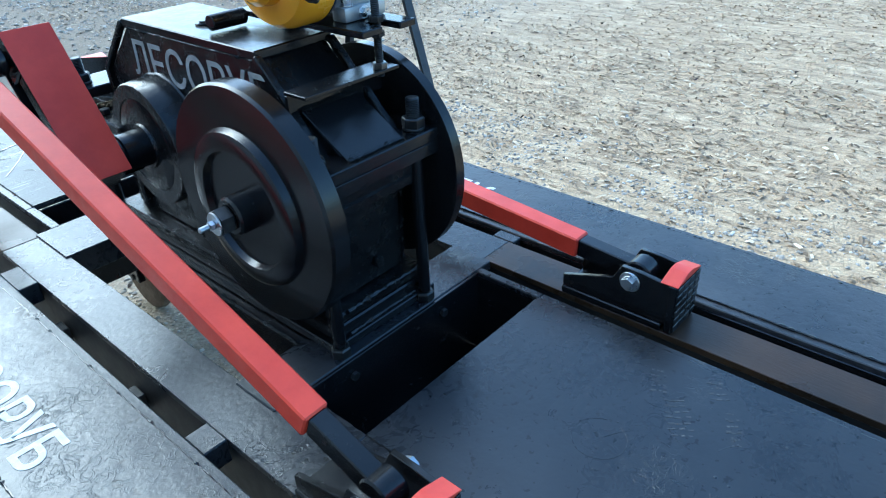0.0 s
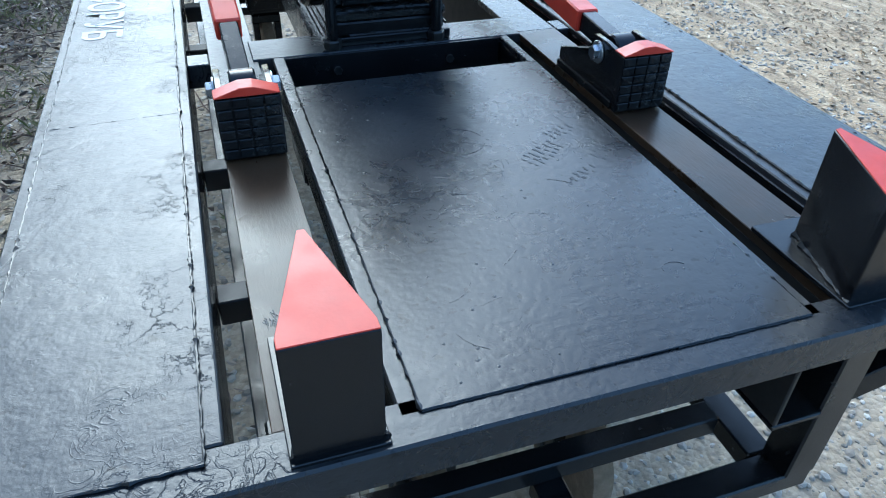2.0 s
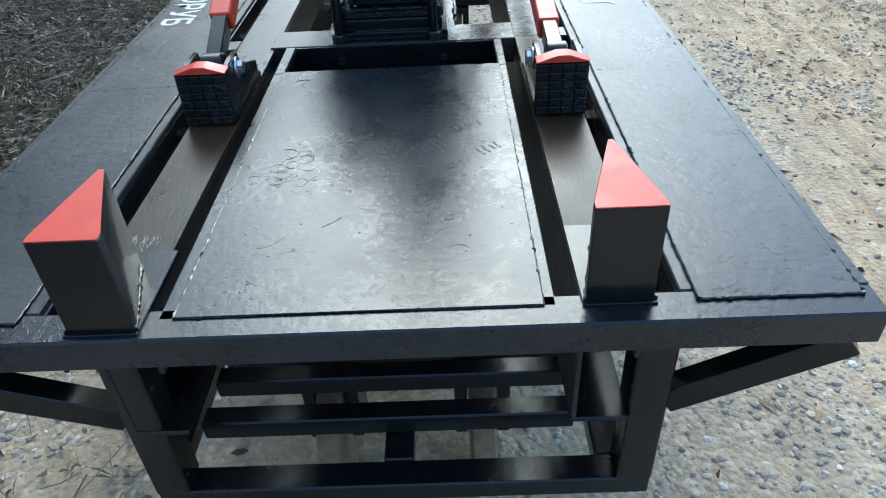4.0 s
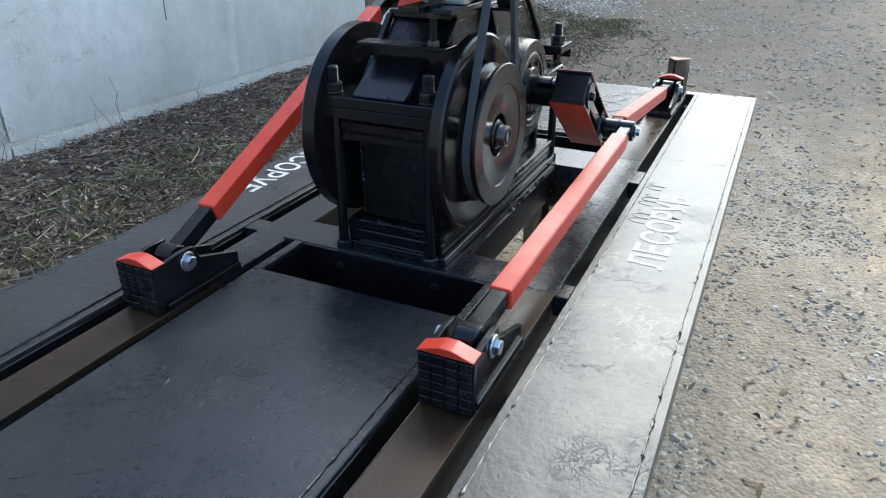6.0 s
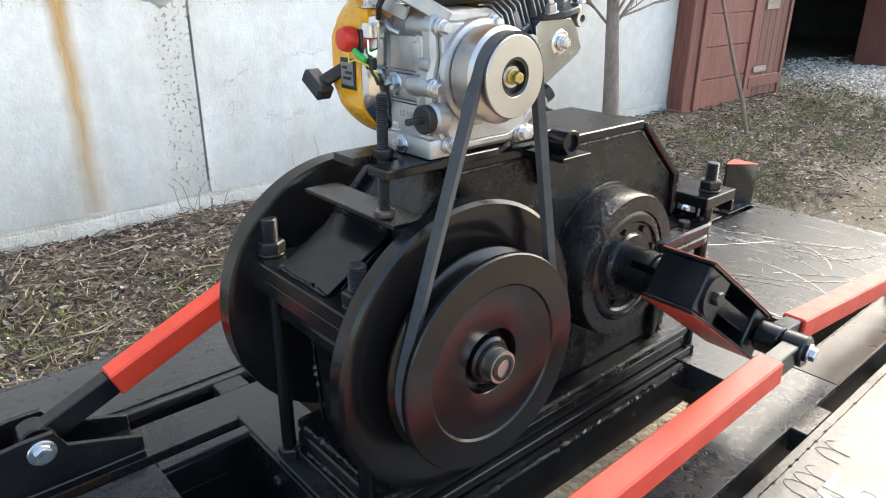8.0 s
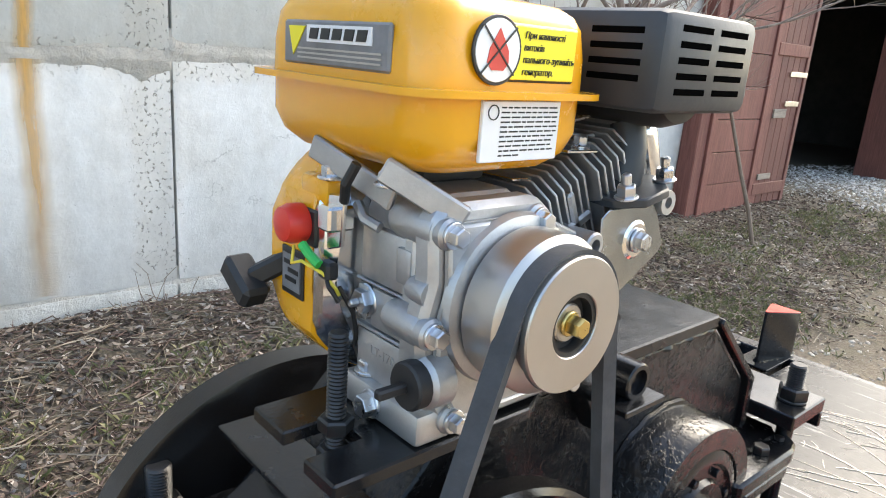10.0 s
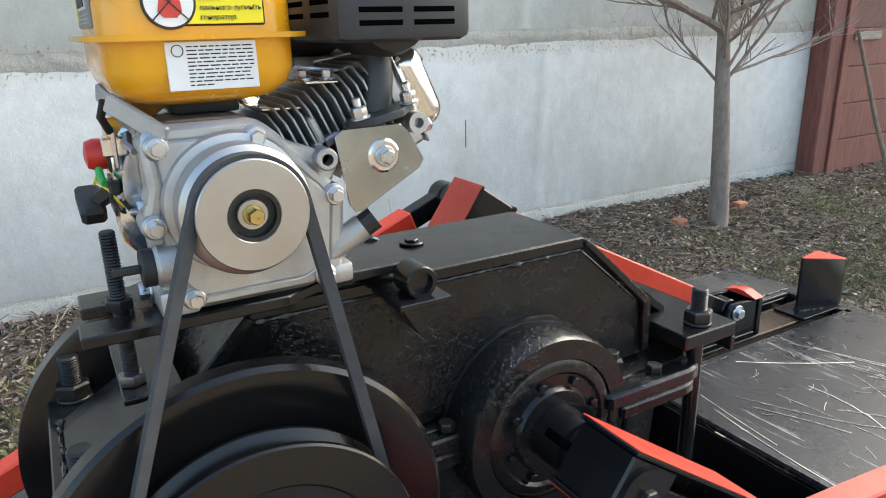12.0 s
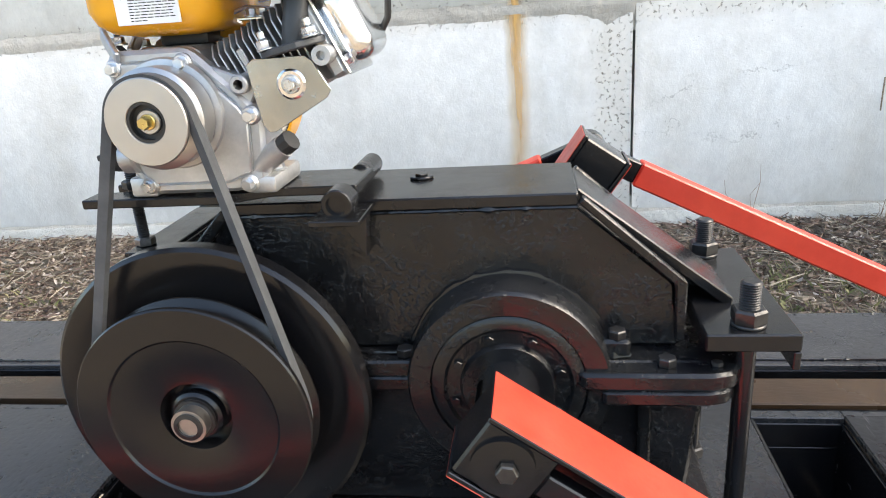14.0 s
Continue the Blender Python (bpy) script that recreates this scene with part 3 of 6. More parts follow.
def rough_slab(x0, x1, y0, y1, z0, z1, ragged, seed, step=0.07):
    """A wall slab whose long upper and lower edges are broken."""
    rnd = random.Random(seed)
    bm = bmesh.new()
    n = max(2, int((y1 - y0) / step))
    rows = []
    for i in range(n + 1):
        y = y0 + (y1 - y0) * i / n
        a = z0 + ragged * (noise.noise((y * 2.1, seed, 0)) + .6 * noise.noise((y * 9, seed, 4)))
        b = z1 + ragged * (noise.noise((y * 2.3, seed, 9)) + .6 * noise.noise((y * 11, seed, 7)))
        d = 0.006 * noise.noise((y * 6, seed, 2))
        rows.append([bm.verts.new(p) for p in ((x0, y, a), (x1 - .006, y, a), (x1 + d, y, a + .012), (x1 + d, y, b - .012), (x1 - .006, y, b), (x0, y, b))])
    for p, q in zip(rows, rows[1:]):
        for k in range(6):
            bm.faces.new((p[k], q[k], q[(k + 1) % 6], p[(k + 1) % 6]))
    bm.faces.new(rows[0])
    bm.faces.new(rows[-1])
    return bm

GY0, GY1 = 7.76, 11.3
def build_wall():
    w = thing("wall_yard", (WX, 0, 0), "whitewashed concrete panel wall with crumbling joints", "wall", kind="structure")
    part("wall_core", join(box(WX - .3, WX - .09, -14, GY0, -.2, 4.2, 0), box(WX - .3, WX - .09, GY1, 40, -.2, 4.2, 0), box(WX - .3, WX - .09, GY0, GY1, 2.9, 4.2, 0)), MORTAR, w)
    for k, (y0, y1) in enumerate(((-12, -4.9), (-4.88, 1.057), (1.072, 6.35), (6.38, GY0 - .02), (GY1 + .02, 18), (18.03, 24), (24.03, 40))):
        zt = 1.345 if y1 < 1.06 else 1.385
        part("panel", rough_slab(WX - .1, WX, y0, y1, .279, zt, .011, k), CONC, w)
        part("panel", rough_slab(WX - .1, WX, y0 + .004, y1 + .004, zt + .07, 2.6, .014, k + 20), CONC_UP, w)
        part("panel", rough_slab(WX - .1, WX, y0, y1, 2.66, 4.15, .02, k + 40), CONC_UP, w)
        part("plinth", rough_slab(WX - .1, WX + .006, y0, y1, -.1, .262, .009, k + 60), PLINTH, w)
        part("mortar_bed", rough_slab(WX - .1, WX - .003, y0, y1, zt - .004, zt + .066, .008, k + 80), MORTAR, w)
    return w
yard_wall = build_wall()

def crust(y0, y1, z0, z1, step, bias, seed):
    """Crumbling mortar: a rough field that comes out of the wall only where it is thick enough."""
    ny, nz = int((y1 - y0) / step), int((z1 - z0) / step)
    V, F = [], []
    for i in range(ny + 1):
        for j in range(nz + 1):
            y, z = y0 + i * step, z0 + j * step
            h = bias(y, z) + .5 * noise.noise((y * 5, z * 7, seed)) + .35 * noise.noise((y * 17, z * 19, seed)) + .2 * noise.noise((y * 45, z * 45, seed))
            V.append((max(-.012, min(.009, .011 * h)), y, z))
    for i in range(ny):
        for j in range(nz):
            a = i * (nz + 1) + j
            F.append((a, a + 1, a + nz + 2, a + nz + 1))
    me = bpy.data.meshes.new("mortar_crust")
    me.from_pydata(V, [], F)
    me.shade_smooth()
    me.materials.append(MORTAR)
    ob = new("mortar_crust", me)
    ob.parent = yard_wall
    return ob
crust(-4, 7, 1.24, 1.53, .011, lambda y, z: .28 - abs(z - (1.375 if y < 1.06 else 1.42)) / .075 + .55 * max(0, 1 - abs(y - .95) / .3), 3)
crust(.78, 1.052, .27, 1.25, .0085, lambda y, z: -.32 - (1.052 - y) / .13 + .3 * max(0, (z - .95) / .3), 8)
crust(-4, 7, .2, .36, .011, lambda y, z: -.12 - abs(z - .255) / .06, 12)

def stain(y, z0, z1, w):
    """A thin film on the wall for a stain that runs down it."""
    bm = bmesh.new()
    a = [bm.verts.new((WX + .0035, y + u * w, z)) for u, z in ((-1, z0), (1, z0), (1, z1), (-1, z1))]
    bm.faces.new(a)
    return bm

def stain_material(y, w, z0, z1):
    m, n, l, b = nodes("rust_run")
    tc = n.new("ShaderNodeTexCoord")
    sp = n.new("ShaderNodeSeparateXYZ")
    l.new(tc.outputs["Object"], sp.inputs[0])
    wob = noise_node(n, l, 5, 5, 0.6, stretch=(1, .2, 1))
    def op(kind, a, c):
        k = n.new("ShaderNodeMath")
        k.operation = kind
        for s_, v in zip(k.inputs, (a, c)):
            if hasattr(v, "is_linked"):
                l.new(v, s_)
            else:
                s_.default_value = v
        return k.outputs[0]
    u = op('MULTIPLY_ADD', wob.outputs[0], .06)
    u.node.inputs[2].default_value = -.03 - y
    u = op('ABSOLUTE', op('ADD', sp.outputs[1], u), 0)
    side = op('SUBTRACT', 1.0, op('DIVIDE', u, w * .8))
    streak = noise_node(n, l, 16, 6, 0.7, stretch=(1, 3, .25))
    fall = n.new("ShaderNodeMapRange")
    l.new(sp.outputs[2], fall.inputs[0])
    fall.inputs[1].default_value, fall.inputs[2].default_value, fall.inputs[3].default_value, fall.inputs[4].default_value = z0, z1, (.2 if z0 < 1 else .6), (.62 if z0 < 1 else 1.1)
    al = op('MULTIPLY', op('MULTIPLY', side, fall.outputs[0]), op('MULTIPLY_ADD', streak.outputs[0], 1.7))
    al.node.inputs[2].default_value = 0
    cl = n.new("ShaderNodeClamp")
    l.new(al, cl.inputs[0])
    l.new(cl.outputs[0], b.inputs["Alpha"])
    l.new(ramp(n, l, side, [(0.0, (0.66, 0.5, 0.28)), (0.8, (0.6, 0.34, 0.1))]).outputs[0], b.inputs["Base Color"])
    b.inputs["Roughness"].default_value = 0.9
    return m
for z0, z1, w in ((.3, 1.36, .085), (1.405, 2.5, .06)):
    single("rust_stain", stain(.46, z0, z1, w), stain_material(.46, w, z0, z1), "orange rust stain running down the concrete wall", "stain", kind="structure")

# ---- gate ----
def gate_leaf(y0, y1, x, label, turn=0.0):
    g = thing("gate_leaf", (x, y0, .2), label, "gate", "gate leaves")
    n = 8
    for a, b in ((.16, .30), (1.35, 1.5), (2.5, 2.62)):
        part("ledge", box(x - .05, x - .0305, y0, y1, a, b), PLANK, g)
    for i in range(n):
        z0 = .16 + i * .31
        part("plank", box(x - .02, x + .008, y0 + .1, y1 - .86, z0, z0 + .304, .004), PLANK, g)
    part("stile", box(x - .03, x + .026, y1 - .855, y1 - .775, .14, 2.66, .006), PLANK, g)
    for i in range(5):
        a = y1 - .77 + i * .14
        part("plank", box(x - .02, x + .012, a, a + .136, .2, 2.6, .004), PLANK, g)
    part("stile", box(x - .03, x + .03, y0, y0 + .1, .14, 2.66, .006), PLANK, g)
    part("stile", box(x - .03, x + .028, y1 - .07, y1, .14, 2.66, .006), PLANK, g)
    part("rail", box(x, x + .03, y1 - .772, y1 - .072, .30, .42, .005), PLANK, g)
    part("rail", box(x, x + .03, y1 - .772, y1 - .072, 1.72, 1.84, .005), PLANK, g)
    part("batten", box(x + .009, x + .03, y0 + .14, y0 + .52, 1.3, 1.37, .004), OLDWOOD, g, "grey weathered batten")
    part("batten", box(x + .013, x + .03, y1 - .62, y1 - .34, 1.1, 1.19, .003), OLDWOOD, g, "grey weathered patch of board")
    part("batten", box(x + .013, x + .03, y1 - .7, y1 - .42, .46, .52, .003), OLDWOOD, g, "grey weathered batten")
    part("hasp", box(x + .028, x + .036, y1 - .42, y1 - .02, 1.52, 1.57, .002), STEEL, g, "grey steel hasp")
    part("hasp", box(x + .028, x + .036, y1 - .42, y1 - .1, 1.22, 1.27, .002), STEEL, g, "grey steel hasp")
    part("strap_hinge", box(x + .012, x + .02, y0 + .02, y0 + .5, 1.95, 2.0, .002), BOLT, g, "dark iron strap hinge")
    if turn:
        g.rotation_euler.z = turn
    return g
gate_leaf(5.9, 7.74, WX + .16, "red-brown plank gate leaf folded open against the wall")
gate_leaf(GY1 + .35, GY1 + 2.6, WX + .16, "red-brown plank gate leaf standing open beside the dark doorway")
# Box behind the doorway; the indoor shade is put into its wall colour.
room = thing("shed_room", (WX - 2, 10, 0), "bare room behind the open gate, coloured dark for indoor shade", "room", kind="structure")
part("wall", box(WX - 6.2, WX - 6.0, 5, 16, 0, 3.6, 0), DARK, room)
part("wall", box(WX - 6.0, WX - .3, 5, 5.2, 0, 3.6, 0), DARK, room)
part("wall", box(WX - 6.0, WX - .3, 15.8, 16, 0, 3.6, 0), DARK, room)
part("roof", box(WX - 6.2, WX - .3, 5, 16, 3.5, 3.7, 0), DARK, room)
single("trim", box(WX + .002, WX + .17, 5.72, 5.895, .05, 2.75, .012), PLANK, "red-brown wooden gate post against the wall", "post", (WX, 5.8, .05), kind="structure")
single("trim", box(WX - .31, WX + .16, GY1 - .04, GY1 + .34, .1, 2.9, .01), PLANK, "dark wooden door post", "post", (WX, GY1, .1), kind="structure")

# meter box with its pipe on the wall
mb = thing("meter_box", (WX, 4.73, 1.65), "rusty brown meter box hung on the wall", "meter box")
RUSTY = painted("rusty_brown_paint", (0.09, 0.05, 0.04), (0.17, 0.1, 0.08), 0.55, 0.75, big=14, bumpy=0.4, wear=(0.22, 0.13, 0.08))
part("case", box(WX + .001, WX + .14, 4.57, 4.89, 1.65, 1.97, .008), RUSTY, mb)
part("lid", box(WX + .1405, WX + .156, 4.555, 4.905, 1.64, 1.985, .006), RUSTY, mb)
part("conduit", tube([(WX + .05, 4.75, 1.97), (WX + .05, 4.75, 2.4), (WX + .05, 4.75, 3.4)], .014, 10), BOLT, mb, "dark iron pipe")
part("cable", tube([(WX + .06, 4.72, 1.65), (WX + .07, 4.715, 1.57), (WX + .05, 4.73, 1.5)], .009, 8), PLASTIC, mb, "black cable")

# ---- the table of the splitter ----
MID = 0.445
Z = 0.73
tab = thing("splitter_table", (0, MID, 0), "black welded steel log-splitter table with two side wings", "machine table")
YF, YR = -0.99, 2 * MID + 0.99
XO, XI = 0.645, 0.408
def both(f):
    for s in (1, -1):
        f(s)
RC = {1: .331, -1: -.320}
def sx(s, a, b):
    return (a, b) if s > 0 else (-b, -a)

for y0, y1 in ((YF, -.935), (2 * MID + .935, YR)):
    part("end_beam", box(-XO, XO, y0, y1, Z - .05, Z, .003), DECK, tab)
def wing(s):
    x0, x1 = sx(s, XI, XO)
    part("wing_plate", box(x0, x1, -.9345, 2 * MID + .9345, Z - .012, Z, .002), WING, tab)
    a, b = sx(s, XI + .018, XO - .018)
    part("wing_sheet", box(a, b, -.955, 2 * MID + .955, Z + .0005, Z + .004, .001), WING, tab)
    for yj in (-.24, .93):
        part("weld_bead", weld((a, yj, Z + .0034), (b, yj + .01, Z + .0034), .0009), WING, tab)
    e = 2 * MID + .955
    for u, v in (((a, -.955), (a, e)), ((b, -.955), (b, e)), ((a, -.955), (b, -.955)), ((a, e), (b, e))):
        part("weld_bead", weld((*u, Z + .0022), (*v, Z + .0022), .0021), BLACK, tab)
    for u, v in ((XI, XI + .02), (XO - .02, XO)):
        p, q = sx(s, u, v)
        part("wing_beam", box(p, q, -.9345, 2 * MID + .9345, Z - .05, Z - .0125, .002), BLACK, tab)
    for y0, y1 in ((-.012, .045), (.695, .80)):
        p, q = (.377, XI - .0005) if s > 0 else (-XI + .0005, -.366)
        part("bridge", box(p, q, y0, y1, Z - .05, Z - .003, .002), DECK, tab)
both(wing)
def rail(s):
    p, q = RC[s] - .0455, RC[s] + .0455
    ym = -.24 if s < 0 else .0
    part("slide_rail", box(p, q, -.934, ym, Z - .018, Z - .004, .001), RAIL, tab, "flat steel rail smeared with brown oil")
    part("slide_rail", box(p, q, ym + .0005, .9, Z - .018, Z - .004, .001), DECK, tab, "flat black steel rail rubbed bare in streaks")
    part("slide_rail", box(p, q, .9005, 2 * MID + .934, Z - .018, Z - .004, .003), RAIL, tab, "flat steel rail smeared with brown oil")
    a, b = RC[s] - .043, RC[s] - .035
    c, d = RC[s] + .035, RC[s] + .043
    part("rail_web", box(a, b, -.934, 2 * MID + .934, Z - .24, Z - .0185, .002), PLASTIC, tab)
    part("rail_web", box(c, d, -.934, 2 * MID + .934, Z - .12, Z - .0185, .002), PLASTIC, tab)
    p, q = (.3768, XI - .001) if s > 0 else (-XI + .001, -.3658)
    for yc in (-.62, -.27, .3, .62, 1.2, 1.52):
        part("gutter_stay", box(p, q, yc - .02, yc + .02, Z - .12, Z - .08, .002), PLASTIC, tab)
    p, q = sx(s, XI, XI + .006)
    part("gutter_side", box(p, q, -.934, 2 * MID + .934, Z - .11, Z - .0505, .001), BLACK, tab)
    part("rail_floor", box(min(a, c), max(b, d), -.934, 2 * MID + .934, Z - .25, Z - .2405, .002), BLACK, tab)
both(rail)
def deck(y0, y1, h0, h1, c0, c1, front):
    part("table_plate", box(-.226, .236, y0, y1, Z + .0005, Z + .0035, .0008), DECK if front else DECK_REAR, tab, "black steel table plate with scuffed paint")
    part("table_base", box(-.247, .252, min(y0, y1) if front else y0, y1, Z - .012, Z, .002), DECK, tab)
    for x in (-.226, .236):
        part("weld_bead", weld((x, y0, Z + .0015), (x, y1, Z + .0015), .0019), BLACK, tab)
    if front:
        for u, v in ((-.226, -.12), (.06, .236)):
            part("weld_bead", weld((u, y0, Z + .0012), (v, y0, Z + .0012), .0014), BLACK, tab)
    for p, q in ((-.247, -.224), (.234, .252)):
        part("table_beam", box(p, q, min(y0, h0), max(y1, h1), Z - .06, Z - .0125, .002), BLACK, tab)
        part("table_beam", box(p, q, h0, h1, Z - .012, Z, .002), DECK, tab)
    a, b = h0, h1
    for u, v in ((-.228, -.2235), (.2335, .238)):
        part("hopper_side", box(u, v, a, b, Z - .2, Z - .061, .001), BLACK, tab)
    part("hopper_back", box(-.2235, .2335, (h1 - .006) if front else h0, h1 if front else h0 + .006, Z - .2, Z - .002, .001), BLACK, tab)
    part("hopper_front", box(-.2235, .2335, h0 if front else h1 - .006, h0 + .006 if front else h1, Z - .2, Z - .013, .001), BLACK, tab)
    part("hopper_floor", box(-.2235, .2335, h0 + .007, h1 - .007, Z - .21, Z - .2, .001), BLACK, tab)
    part("cross_plate", box(-.2845, .2845, c0, c1, Z - .06, Z, .002), DECK, tab)
    for x in (-.12, .12):
        yb = h1 - .006 if front else h0 + .006
        part("bolt", hexhead('y', (x, yb, Z - .035), .009, -.008 if front else 0, 0 if front else .008), BOLT, tab)
deck(-.955, -.178, -.178, -.022, -.0215, .085, True)
deck(2 * MID + .178, 2 * MID + .955, 2 * MID + .022, 2 * MID + .178, .745, .9115, False)
for s in (1, -1):
    p, q = sx(s, .075, .152)
    part("bed_beam", box(p, q, .0855, .7445, Z - .09, Z - .002, .003), BLACK, tab)
    part("weld_bead", weld((s * .15, .09, Z), (s * .15, .74, Z), .004), BLACK, tab)
part("floor_plate", box(-.074, .074, .0855, .7445, Z - .09, Z - .08, .002), BLACK, tab)
# legs and under-frame
for yl, sg in ((YF + .032, 1), (YR - .032, -1)):
    yg = yl + sg * .055
    for s, xl in ((1, .4), (-1, -.344)):
        part("leg", box(xl - .028, xl + .028, yg - .028, yg + .028, .33, Z - .0505, .003), BLACK, tab)
        part("strut", bar((xl + s * .03, yg, .50), (s * .63, yl, Z - .065), .04, .04), BLACK, tab)
    part("foot_beam", box(-.372, .428, yg - .025, yg + .025, .29, .3295, .003), BLACK, tab)
    for k, yy in enumerate((.155, .25)):
        part("cross_beam", box(-.32, .32, yl + sg * yy - .02, yl + sg * yy + .02, .33, .37, .003), BLACK, tab)
    part("centre_beam", box(-.005, .045, min(yg + sg * .026, yl + sg * .15), max(yg + sg * .026, yl + sg * .15), .29, .3295, .003), BLACK, tab)
for s in (1, -1):
    part("side_beam", box(s * .372 - .025, s * .372 + .025, YF + .114, YR - .114, .29, .3295, .003), BLACK, tab)
# wheels below
for y in (-.63, 2 * MID + .63):
    for x in (-.13, .17):
        w = thing("cart_wheel", (x, y, ground_z(x, y)), "small black cart wheel with a muddy tan tread", "wheel", "cart wheels")
        part("tyre", lathe('x', (x, y, .15), [(.08, -.018), (.125, -.026), (.145, -.02), (.15, 0), (.145, .02), (.125, .026), (.08, .018)], 32), MUD, w)
        part("rim", cyl('x', (x, y, .15), .085, -.016, .016, 28), BLACK, w)
        part("fork", join(box(x - .055, x - .03, y - .045, y + .045, .14, .3), box(x + .03, x + .055, y - .045, y + .045, .14, .3), box(x - .055, x + .055, y - .045, y + .045, .3, .3295)), BLACK, w)
        part("axle", cyl('x', (x, y, .15), .012, -.06, .06, 12), BOLT, w)
    part("axle_beam", box(-.32, .32, y - .03, y + .03, .33, .36, .003), BLACK, tab)

# spray lettering on the wings
words("ЛЕСОРУБ", .104, axes((.525, .4, Z + .0046), (0, 1, 0), (-1, 0, 0)), SPRAY, "lettering", tab, "white sprayed stencil lettering", bold=.0016, width=.45)
words("ЛЕСОРУБ", .104, axes((-.573, .385, Z + .0046), (0, -1, 0), (1, 0, 0)), SPRAY, "lettering", tab, "white sprayed stencil lettering", bold=.0016, width=.45)

def scribble(y0, n, seed):
    """A looping chalk line on the wing."""
    rnd = random.Random(seed)
    pts = []
    for k in range(n * 10):
        u = k / 10
        pts.append((.452 + .022 * math.sin(u * 6.28) * rnd.uniform(.9, 1.1) + .004 * u, y0 + .03 * u + .007 * math.cos(u * 6.28), Z + .0047))
    return tube(pts, .00045, 4)
for y0, n, sd in ((.4, 3, 1), (.52, 3, 2), (.64, 2, 3)):
    part("pencil_mark", scribble(y0, n, sd), PENCIL, tab, "thin dark scribbled line")

def loft(rings):
    bm = bmesh.new()
    rr = [[bm.verts.new(p) for p in ring] for ring in rings]
    n = len(rr[0])
    for a, b in zip(rr, rr[1:]):
        for i in range(n):
            bm.faces.new((a[i], a[(i + 1) % n], b[(i + 1) % n], b[i]))
    bm.faces.new(rr[0])
    bm.faces.new(rr[-1])
    bmesh.ops.recalc_face_normals(bm, faces=bm.faces)
    return bm

# ---- wedges at the four ends of the rails ----
def wedge(s, yb, d):
    """s: side; yb: outer face; d: +1 the edge points to higher y."""
    c = RC[s] + (.012 if s < 0 else -.002)
    w = thing("splitting_wedge", (c, yb, Z), "black steel splitting wedge with a red painted top", "wedge", "splitting wedges")
    def solid(k, z0, h, tip):
        pts = [(c - .042 * k, yb + d * .001 * (1 - k)), (c + .042 * k, yb + d * .001 * (1 - k)), (c + .042 * k, yb + d * .012), (c + .0035, yb + d * .135 * k), (c - .0035, yb + d * .135 * k), (c - .042 * k, yb + d * .012)]
        bm = loft([[(x, y, z0 if z0 < Z + .1 else z0 + (tip if i in (3, 4) else 0)) for i, (x, y) in enumerate(pts)], [(x, y, h + (tip if i in (3, 4) else 0)) for i, (x, y) in enumerate(pts)]])
        bmesh.ops.bevel(bm, geom=bm.edges[:], offset=.0012 if z0 < Z + .1 else .0004, segments=1, affect='EDGES')
        return bm
    part("body", solid(1, Z - .004, Z + .14, .014), BLACK, w)
    part("painted_top", solid(.985, Z + .1403, Z + .142, .014), RED, w, "bright red painted top")
    y0, y1 = yb - d * .006, yb + d * .165
    part("base_plate", box(c - .046, c + .046, min(y0, y1), max(y0, y1), Z - .0035, Z + .004, .001), BLACK, w)
    part("weld_bead", weld((c - .043, yb, Z + .005), (c - .006, yb + d * .13, Z + .005), .004), BLACK, w)
    part("weld_bead", weld((c + .043, yb, Z + .005), (c + .006, yb + d * .13, Z + .005), .004), BLACK, w)
for s in (1, -1):
    wedge(s, YF + (.036 if s > 0 else .013), 1)
    wedge(s, YR - .036, -1)

# ---- gear reducer ----
GX = 0.0
red = thing("gear_reducer", (0, .4, Z), "black painted cast gear reducer clamped to the table", "gear reducer")
part("base_channel", join(box(-.13, .13, .0, .79, Z + .0005, Z + .018, .002), box(-.118, .118, .01, .78, Z + .0185, Z + .045, .003)), BLACK, red)
part("base_flange", box(-.122, .122, .012, .778, Z + .0455, Z + .066, .004), CAST, red)
part("lower_casing", prism('x', [(.045, .795), (.735, .795), (.755, .985), (.03, .985)], -.088, .088, .006), CAST, red)
for y in (.06, .2, .68):
    for s in (1, -1):
        p, q = sx(s, .087, .102)
        part("rib", prism('x', [(y - .008, .797), (y + .008, .797), (y + .008, .984), (y - .008, .984)], p, q, .003), CAST, red)
part("split_flange", join(prism('z', [(-.11, -.005), (.11, -.005), (.112, .02), (.112, .77), (.1, .79), (-.1, .79), (-.112, .77), (-.112, .02)], .985, 1.005, .003),
     prism('z', [(-.11, -.005), (.11, -.005), (.112, .02), (.112, .77), (.1, .79), (-.1, .79), (-.112, .77), (-.112, .02)], 1.0055, 1.028, .003)), CAST, red)
part("cover", prism('x', [(.03, 1.028), (.725, 1.028), (.715, 1.115), (.6, 1.216), (.168, 1.216), (.03, 1.08)], -.074, .074, .005), CAST, red)
for a, b in ((-.084, -.07), (.07, .084)):
    part("cover_rib", prism('x', [(.022, 1.06), (.012, 1.075), (.16, 1.226), (.17, 1.217)], a, b, .002), CAST, red)
    part("rear_edge_rib", prism('x', [(.6, 1.22), (.606, 1.228), (.728, 1.118), (.728, 1.04), (.716, 1.04), (.714, 1.114)], a, b, .002), CAST, red)
part("lid", box(-.08, .08, .163, .6, 1.2165, 1.232, .002), BLACK, red)
part("lid_plug", join(cyl('z', (-.02, .40, 0), .016, 1.2325, 1.236, 20), cyl('z', (-.02, .40, 0), .009, 1.236, 1.239, 6)), BLACK, red)
